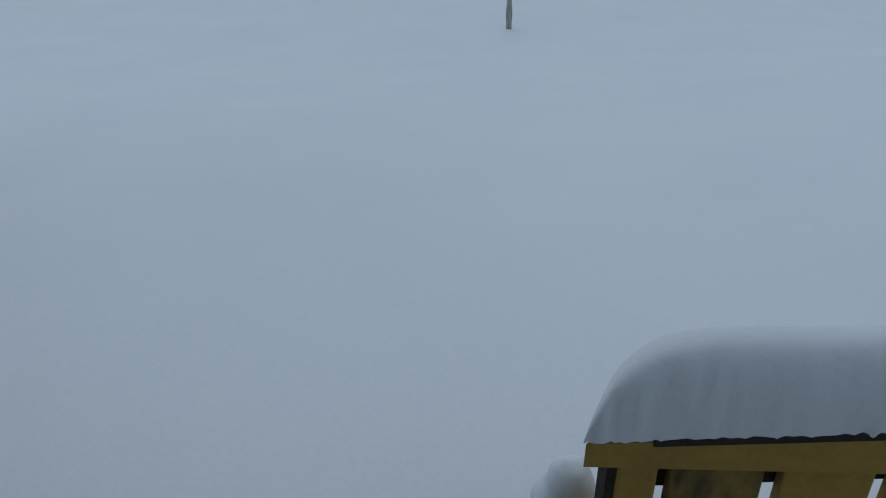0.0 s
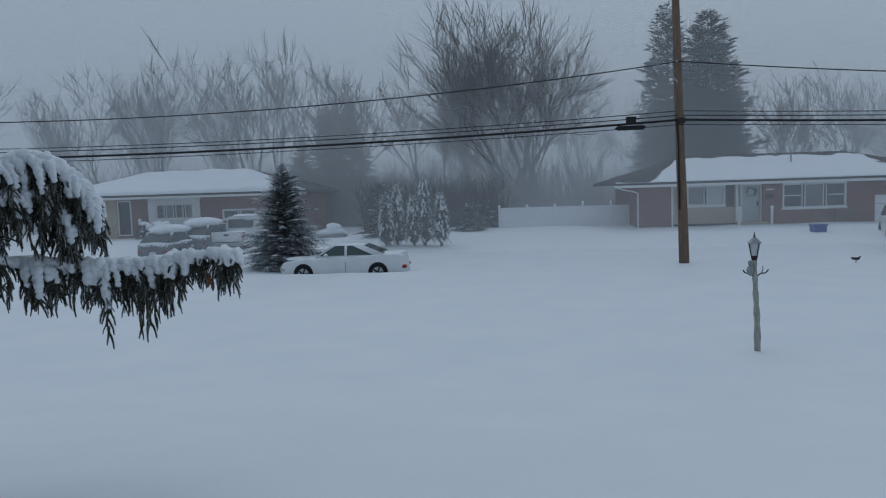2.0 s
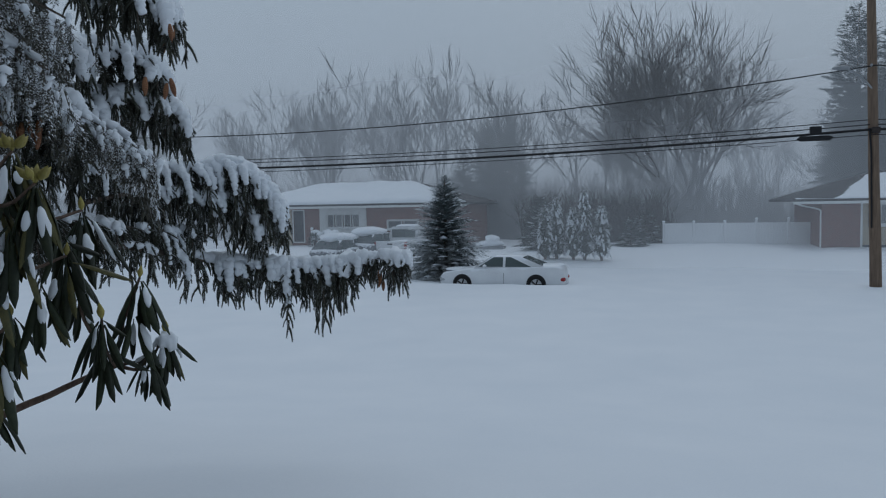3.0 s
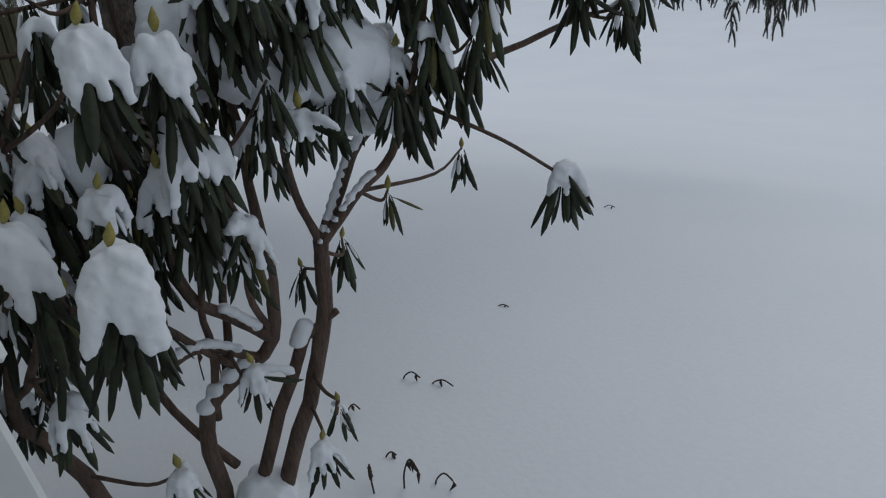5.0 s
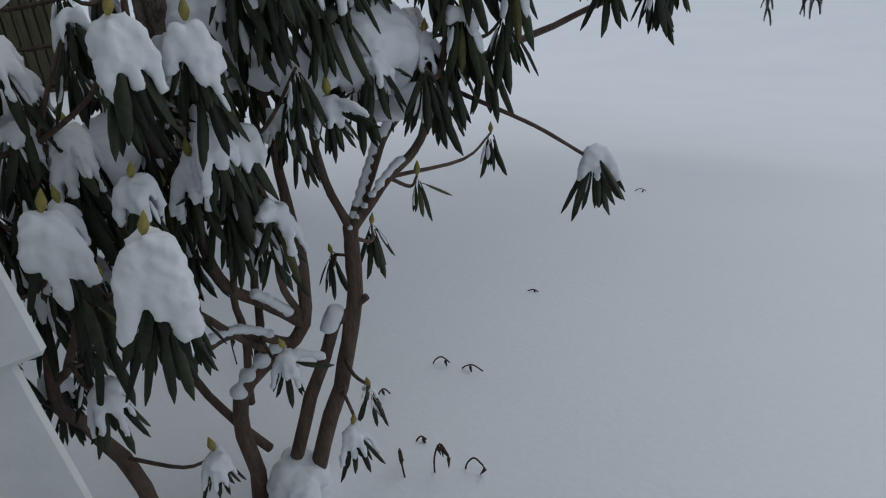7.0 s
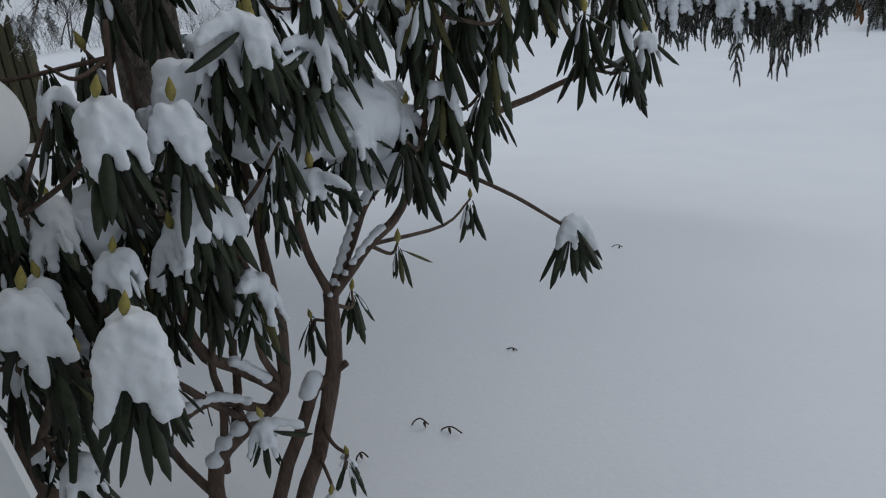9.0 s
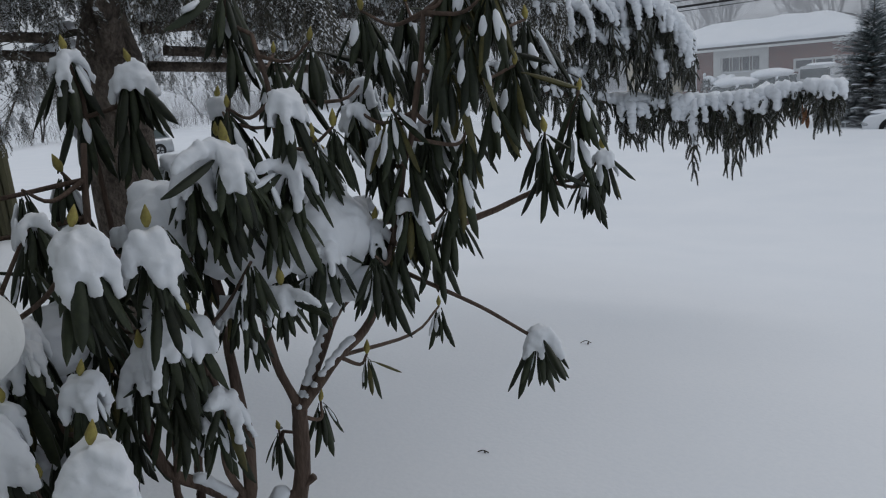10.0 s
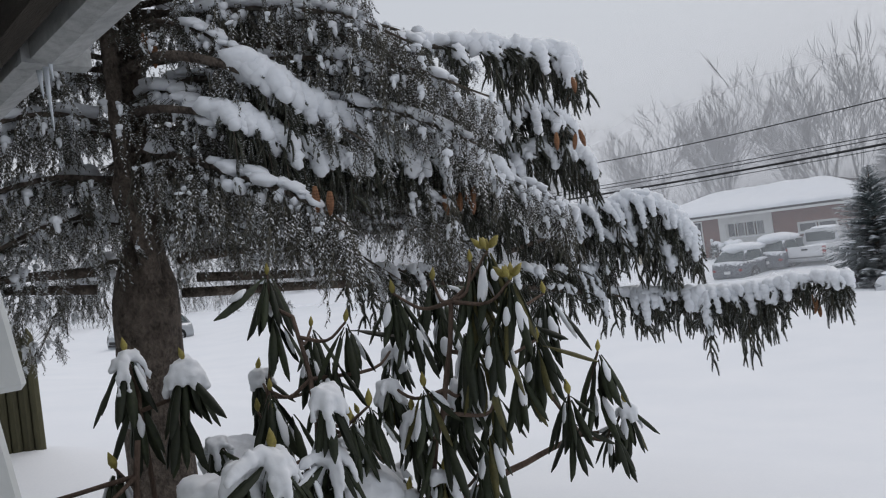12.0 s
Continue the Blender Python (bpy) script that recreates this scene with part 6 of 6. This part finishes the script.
rhodo = thing("rhododendron", "tall snow-laden rhododendron with drooping curled leaves", "shrub", (0, 0, 0))
STEM_LINES = [
    ([(-1.96, 1.16, 1.1), (-1.94, 1.19, 1.34), (-1.89, 1.33, 1.71), (-1.84, 1.37, 1.95), (-1.83, 1.38, 2.09)], 0.024, 0.019),
    ([(-1.83, 1.38, 2.08), (-1.83, 1.45, 2.20), (-1.81, 1.51, 2.30), (-1.78, 1.65, 2.39), (-1.73, 1.94, 2.45), (-1.60, 2.10, 2.52)], 0.017, 0.007),
    ([(-1.83, 1.38, 2.08), (-1.77, 1.46, 2.20), (-1.72, 1.53, 2.28), (-1.70, 1.60, 2.45), (-1.60, 1.62, 2.75), (-1.55, 1.62, 2.95)], 0.014, 0.005),
    ([(-1.83, 1.38, 2.08), (-1.84, 1.33, 2.25), (-1.80, 1.32, 2.45), (-1.84, 1.42, 2.70), (-1.95, 1.45, 2.95)], 0.011, 0.005),
    ([(-2.05, 1.05, 1.1), (-2.02, 1.08, 1.38), (-1.99, 1.08, 1.69), (-1.94, 1.26, 1.84), (-1.93, 1.28, 2.09), (-1.90, 1.26, 2.29), (-1.86, 1.22, 2.55)], 0.026, 0.008),
    ([(-1.98, 1.12, 1.3), (-1.94, 1.24, 1.63), (-1.90, 1.30, 1.79), (-1.88, 1.33, 1.86)], 0.020, 0.015),
    ([(-2.0, 0.85, 1.1), (-1.99, 0.80, 1.58), (-1.96, 0.74, 1.80), (-1.93, 0.69, 1.93), (-1.85, 0.72, 2.2), (-1.8, 0.78, 2.45)], 0.022, 0.008),
    ([(-1.94, 1.26, 1.84), (-1.95, 1.18, 1.93), (-1.94, 1.08, 2.04), (-1.92, 1.06, 2.25), (-1.88, 0.98, 2.42), (-1.95, 1.05, 2.75)], 0.017, 0.006),
    ([(-1.95, 1.22, 1.80), (-1.95, 1.10, 1.88), (-1.90, 0.98, 1.90), (-1.82, 0.92, 1.88)], 0.013, 0.008),
    ([(-2.0, 1.15, 1.75), (-2.04, 1.21, 1.98), (-2.04, 1.20, 2.10), (-2.02, 1.3, 2.4), (-2.02, 1.42, 2.85)], 0.012, 0.005),
    ([(-1.93, 1.28, 2.05), (-1.97, 1.2, 2.2), (-2.0, 1.1, 2.45), (-2.0, 1.08, 2.8)], 0.010, 0.005),
    ([(-1.78, 1.64, 2.38), (-1.65, 1.67, 2.34), (-1.55, 1.72, 2.29), (-1.455, 1.785, 2.215)], 0.006, 0.004),
    ([(-1.94, 0.7, 1.95), (-1.8, 0.72, 2.05), (-1.65, 0.75, 2.2), (-1.5, 0.80, 2.26)], 0.010, 0.006),
    ([(-1.89, 1.33, 1.72), (-1.80, 1.30, 1.74), (-1.73, 1.29, 1.74)], 0.006, 0.004),
    ([(-1.83, 1.38, 2.0), (-1.9, 1.42, 1.98), (-1.98, 1.41, 1.97)], 0.005, 0.004),
    ([(-1.99, 1.10, 1.66), (-1.97, 1.12, 1.9), (-1.90, 1.10, 2.1), (-1.86, 1.14, 2.35)], 0.011, 0.006),
    ([(-1.94, 1.26, 1.86), (-1.90, 1.20, 2.02), (-1.80, 1.17, 2.2), (-1.74, 1.12, 2.36)], 0.010, 0.006),
    ([(-1.96, 1.16, 1.80), (-1.92, 1.02, 1.96), (-1.84, 0.92, 2.14), (-1.72, 0.88, 2.3)], 0.010, 0.006),
    ([(-2.0, 1.12, 1.5), (-2.06, 1.0, 1.75), (-2.1, 0.95, 2.05), (-2.0, 0.9, 2.35)], 0.013, 0.007),
]
nodes = []
for pts, r0, r1 in STEM_LINES:
    line = smooth_line(pts, 5)
    n = len(line)
    wob = [p + Vector((0.012 * noise.noise(p * 9), 0.012 * noise.noise(p * 9 + Vector((4, 0, 0))), 0)) for p in line]
    part("stem", tube(bmesh.new(), wob, [(r0 + (r1 - r0) * k / (n - 1)) * (1 + 0.12 * noise.noise(wob[k] * 40)) for k in range(n)], 9), RHODOBARK, rhodo, "", True)
    nodes += wob
# cut stub with a broken end, and snow lying along the leaning stems
part("stub", tube(bmesh.new(), [(-1.88, 1.33, 1.84), (-1.86, 1.36, 1.87), (-1.83, 1.39, 1.90)], [0.013, 0.011, 0.01], 8), RHODOBARK, rhodo, "broken stub", True)
for limb, i0, i1, s in ((STEM_LINES[1], 1, 14, 0.014), (STEM_LINES[2], 0, 8, 0.012), (STEM_LINES[8], 2, 12, 0.015), (STEM_LINES[5], 11, 15, 0.022), (STEM_LINES[7], 2, 7, 0.016), (STEM_LINES[4], 10, 14, 0.022)):
    b = bmesh.new()
    line = smooth_line(limb[0], 5)
    for k in range(i0, min(i1, len(line))):
        blob(b, line[k] + Vector((0.004, -0.004, s * 1.0)), (s * 1.15, s * 1.15, s * (0.8 + 0.5 * abs(noise.noise(line[k] * 20)))), 0.12, 2, k)
    part_mesh("stem_snow", baked(b, 0.007, SNOW, 2), rhodo, label="snow lodged along a leaning stem")

leaf_count = 0
rest = Tris()


def cluster(at, size, n, seed, cap=0.0, bud=True, yellow=0.0, strips=0.35, flare=0.26, twig=True, tiers=2):
    """Whorls of drooping leaves under a bud; cap: how much snow sits on it."""
    global leaf_count
    r = random.Random(seed)
    at = Vector(at)
    down = Vector((0, 0, -1))
    if twig:
        low = [q for q in nodes if q.z < at.z + 0.02] or nodes
        q = min(low, key=lambda p: (p - at).length)
        mid = q.lerp(at, 0.6) + Vector((r.uniform(-0.02, 0.02), r.uniform(-0.02, 0.02), -0.03))
        line = smooth_line([q, mid, at], 4)
        part("twig", tube(bmesh.new(), line, [0.0055 - 0.0003 * k for k in range(len(line))], 6), RHODOBARK, rhodo, "", True)
        down = (mid - at).normalized() * 0.6 + down * 0.4
    lobes = []
    for tier in range(tiers):
        base = at + down * 0.085 * tier * (size / 0.13)
        count = int(n * (1.15 if tier == 0 else 0.7))
        for k in range(count):
            a = k * math.tau * 0.382 + r.uniform(-0.3, 0.3)
            tilt = -flare * r.uniform(0.1, 1.25)
            if r.random() < 0.03:
                tilt = -r.uniform(0.7, 1.2)
            ln = size * r.uniform(0.7, 1.12)
            m = Matrix.Translation(base + Vector((math.cos(a) * 0.007, math.sin(a) * 0.007, -0.004 - 0.02 * r.random()))) @ Matrix.Rotation(a, 4, "Z") @ Matrix.Rotation(tilt, 4, "Y") @ Matrix.Rotation(r.uniform(-0.35, 0.35), 4, "Z") @ Matrix.Diagonal((ln, ln * r.uniform(0.8, 1.1), ln, 1))
            if r.random() < yellow:
                part_mesh("leaf", YLEAVES[0], rhodo, m, "yellowed curled leaf")
            elif leaf_count < 300 and k % 3 == 0:
                part_mesh("leaf", LEAVES[r.randrange(3)], rhodo, m)
                leaf_count += 1
            else:
                rest.put(*REST[r.randrange(3)], m)
            if tier == 0:
                lobes.append(m)
            if r.random() < strips and k < count * 0.8:
                snow_strips.put(*STRIP, m @ Matrix.Translation((0.10, 0, -r.uniform(0.32, 0.5))) @ Matrix.Rotation(-0.1, 4, "Y") @ Matrix.Diagonal((0.75, r.uniform(0.75, 1.2), r.uniform(0.5, 1.2), 1)))
    if bud:
        part_mesh("bud", bud_me, rhodo, Matrix.Translation(at + Vector((0, 0, 0.004 + 0.012 * cap))) @ Matrix.Rotation(r.uniform(-0.3, 0.3), 4, "X") @ Matrix.Scale(r.uniform(0.7, 1.0), 4))
    if cap > 0:
        b = Tris()
        s = size * (0.42 + 0.36 * cap)
        blob(b, at + Vector((0, 0, -0.05 * s)), (s * 0.21, s * 0.21, s * 0.19), 0.25, 3, seed)
        for m in lobes[:4 + int(6 * cap)]:
            reach = r.uniform(0.25, 0.85) * min(1.0, 0.45 + 0.45 * cap)
            w0 = s * r.uniform(0.085, 0.14)
            for j in range(7):
                f = 0.06 + (reach - 0.06) * j / 6
                c = m @ Vector((0.08 + 0.10 * min(1, f * 3), 0, -f))
                w = w0 * (1.1 - 0.35 * j / 6) * r.uniform(0.8, 1.2)
                blob(b, c + Vector((0, 0, 0.010)), (w, w, w * 1.2), 0.25, 2, seed + j * 1.3)
        part_mesh("snow_cap", baked(b, 0.0055, SNOW, 1, grain=0.0035), rhodo, label="lobed cap of snow pressed on the leaves")


# top whorls: place, leaf length, leaves, snow, yellowness
TOPS = [
    ((-2.02, 1.069, 2.927), 0.15, 10, 0.55, 0.0), ((-1.93, 1.158, 2.89), 0.14, 11, 0.85, 0.0), ((-2.02, 1.44, 3.062), 0.16, 10, 0.0, 0.0), ((-1.84, 1.536, 2.923), 0.15, 8, 0.0, 0.0),
    ((-1.73, 1.739, 2.995), 0.16, 10, 0.0, 0.0), ((-1.75, 1.622, 2.978), 0.15, 9, 0.0, 0.0), ((-1.53, 1.681, 3.032), 0.14, 10, 0.0, 0.18), ((-1.50, 1.71, 3.053), 0.15, 12, 0.0, 0.35),
    ((-1.42, 1.686, 2.985), 0.15, 12, 0.0, 0.35), ((-1.51, 1.903, 2.93), 0.15, 10, 0.0, 0.0), ((-1.48, 2.054, 2.759), 0.14, 8, 0.0, 0.0), ((-1.70, 1.417, 2.719), 0.12, 8, 0.0, 0.0),
    ((-1.60, 1.166, 2.728), 0.13, 10, 0.9, 0.0), ((-1.72, 2.10, 2.775), 0.12, 8, 0.0, 0.0),
]
SIDES = [
    ((-1.51, 1.95, 2.67), 0.13, 9, 0.0, 0.0), ((-1.476, 2.14, 2.60), 0.115, 11, 0.45, 0.1), ((-1.78, 1.48, 2.69), 0.12, 9, 0.0, 0.0), ((-2.02, 1.55, 2.91), 0.14, 9, 0.0, 0.0),
    ((-1.64, 1.59, 2.76), 0.15, 10, 0.0, 0.18), ((-1.66, 1.20, 2.71), 0.13, 11, 0.8, 0.0), ((-1.48, 2.07, 2.56), 0.11, 9, 0.0, 0.0), ((-1.48, 1.82, 2.83), 0.15, 10, 0.0, 0.18),
    ((-2.13, 1.44, 2.81), 0.14, 9, 0.4, 0.0), ((-1.59, 1.77, 2.70), 0.15, 10, 0.0, 0.1), ((-1.726, 1.492, 2.734), 0.13, 10, 0.0, 0.0),
]
MIDDLE = [
    ((-1.662, 1.275, 2.43), 0.11, 10, 1.0, 0.0), ((-1.69, 1.086, 2.41), 0.125, 9, 1.7, 0.0), ((-1.43, 0.813, 2.345), 0.145, 12, 1.75, 0.05), ((-1.556, 0.882, 2.631), 0.135, 10, 1.5, 0.0),
    ((-1.565, 0.994, 2.609), 0.12, 10, 1.35, 0.0), ((-1.61, 0.728, 2.37), 0.13, 10, 1.5, 0.05), ((-1.68, 0.74, 2.04), 0.11, 9, 1.0, 0.0), ((-1.68, 1.40, 2.50), 0.13, 10, 0.9, 0.0),
    ((-1.73, 1.58, 2.50), 0.14, 10, 0.6, 0.05), ((-1.64, 1.62, 2.55), 0.15, 11, 0.5, 0.1), ((-1.65, 1.75, 2.52), 0.14, 10, 0.0, 0.0),
]
LOW = [
    ((-1.81, 1.14, 1.86), 0.10, 8, 1.3, 0.0), ((-1.70, 1.22, 1.66), 0.10, 7, 1.2, 0.0), ((-1.75, 1.53, 2.19), 0.10, 6, 0.0, 0.3), ((-1.87, 1.46, 2.06), 0.11, 8, 0.0, 0.0),
    ((-1.72, 1.29, 1.73), 0.08, 7, 0.3, 0.0), ((-1.99, 1.40, 1.97), 0.10, 9, 0.0, 0.0), ((-1.871, 1.886, 2.189), 0.10, 8, 0.0, 0.0), ((-1.443, 1.805, 2.225), 0.145, 14, 1.0, 0.0),
    ((-1.78, 0.92, 1.72), 0.09, 8, 1.2, 0.0), ((-1.82, 1.28, 2.50), 0.11, 8, 0.9, 0.0),
]
for i, (at, size, n, cap, yel) in enumerate(MIDDLE + TOPS + LOW + SIDES):
    tip = n == 14
    cluster(at, size, n, 228 if tip else 200 + i, cap * 0.92, not tip, yel, 0.28 if cap < 0.6 else 0.12, 0.40 if tip else 0.28, not tip, 1 if size < 0.115 or tip else (3 if yel > 0.3 else 2))
# the crowded side next to the house
rng = random.Random(77)
for k in range(58):
    p = Vector((rng.uniform(-2.2, -1.62), rng.uniform(0.72, 1.25), rng.uniform(2.05, 2.72)))
    cluster(p, rng.uniform(0.10, 0.14), rng.randrange(7, 11), 400 + k, rng.choice((0, 0, 0.7, 0.9, 1.2)), k % 3 == 0, 0.02, 0.3)
for k in range(26):
    p = Vector((rng.uniform(-2.1, -1.6), rng.uniform(1.2, 1.75), rng.uniform(2.45, 2.85)))
    cluster(p, rng.uniform(0.11, 0.15), rng.randrange(7, 11), 500 + k, rng.choice((0, 0, 0.5, 0.8)), k % 3 == 0, 0.04, 0.3)
for k in range(34):
    p = Vector((rng.uniform(-2.35, -1.8), rng.uniform(0.58, 1.02), rng.uniform(1.9, 2.6)))
    cluster(p, rng.uniform(0.09, 0.13), rng.randrange(8, 12), 600 + k, rng.choice((0, 0, 0.8, 1.1)), False, 0.02, 0.25)
part_mesh("leaf_mass", rest.mesh("leaf_mass", LEAFREST, True), rhodo, kind="stuff")
part_mesh("leaf_snow", snow_strips.mesh("leaf_snow", SNOW, True), rhodo, kind="stuff")
for c in ((-1.50, 1.71, 3.063), (-1.42, 1.686, 2.995)):
    for k in range(5):
        part_mesh("bud", bud_me, rhodo, Matrix.Translation(Vector(c) + Vector((0.012 * math.cos(k * 1.26), 0.012 * math.sin(k * 1.26), 0))) @ Matrix.Rotation(k * 1.26, 4, "Z") @ Matrix.Rotation(0.75, 4, "Y") @ Matrix.Scale(0.9, 4), "open yellow-green bud scale")
# snow pads caught on crossing twigs
for i, (at, sx, sy, sz) in enumerate([((-1.76, 1.446, 2.507), 0.13, 0.15, 0.12), ((-1.800, 1.147, 2.594), 0.07, 0.08, 0.09), ((-1.750, 1.557, 2.357), 0.06, 0.07, 0.06), ((-1.780, 1.242, 2.515), 0.06, 0.06, 0.06), ((-1.720, 1.799, 2.645), 0.06, 0.06, 0.06), ((-1.80, 1.34, 2.47), 0.08, 0.09, 0.05), ((-1.82, 1.52, 2.36), 0.07, 0.075, 0.05),
                                      ((-1.92, 0.92, 2.38), 0.09, 0.09, 0.08), ((-2.0, 1.3, 2.62), 0.09, 0.09, 0.07), ((-1.95, 1.16, 1.40), 0.09, 0.08, 0.09)]):
    b = bmesh.new()
    for k in range(5):
        blob(b, Vector(at) + Vector((rng.uniform(-0.6, 0.6) * sx, rng.uniform(-0.6, 0.6) * sy, rng.uniform(-0.3, 0.2) * sz)), (sx * 0.7, sy * 0.7, sz * 0.7), 0.15, 3, i + k)
    part_mesh("snow_pad", baked(b, 0.008, SNOW, 2, grain=0.004), rhodo, label="pad of snow caught between twigs")


# ---- dead stems poking out of the snow ----
def dead_stem(at, pts, leaves, seed):
    r = random.Random(seed)
    o = thing("dead_stem", "thin dead garden stem poking from the snow", "twig", at, 0, "dead stems")
    line = smooth_line(pts, 4)
    part("stalk", tube(bmesh.new(), line, [0.0028] * len(line), 5), TWIG, o)
    for k in range(leaves):
        p = line[r.randrange(len(line) // 2, len(line))]
        bm = tube(bmesh.new(), [p, p + Vector((r.uniform(-.006, .006), 0, -0.012)), p + Vector((r.uniform(-.01, .01), r.uniform(-.01, .01), -0.034))], [0.001, 0.006, 0.001], 5)
        part("withered_leaf", bm, IRON if k % 2 else TWIG, o)
    return o


for i, (x, y, h, w) in enumerate([(-1.80, 1.50, 0.13, 0.05), (-1.83, 1.42, 0.10, -0.04), (-1.76, 1.58, 0.07, 0.06), (-2.25, 1.62, 0.06, 0.05), (-2.2, 1.95, 0.05, 0.10), (-2.3, 1.9, 0.06, 0.08), (-2.85, 1.45, 0.14, 0.03), (-2.9, 1.40, 0.16, -0.03), (-3.0, 1.55, 0.13, 0.02),
                                  (-2.5, 2.6, 0.03, 0.06), (-3.1, 4.2, 0.04, 0.08), (-1.95, 1.55, 0.04, 0.03)]):
    dead_stem((x, y, ground_z(x, y) - 0.02), [(0, 0, 0), (w * 0.2, 0, h * 0.6), (w * 0.6, 0.01, h), (w, 0.02, h * 0.72)], 5 if h > 0.09 else 1, i)

bpy.data.scenes.remove(workshop)
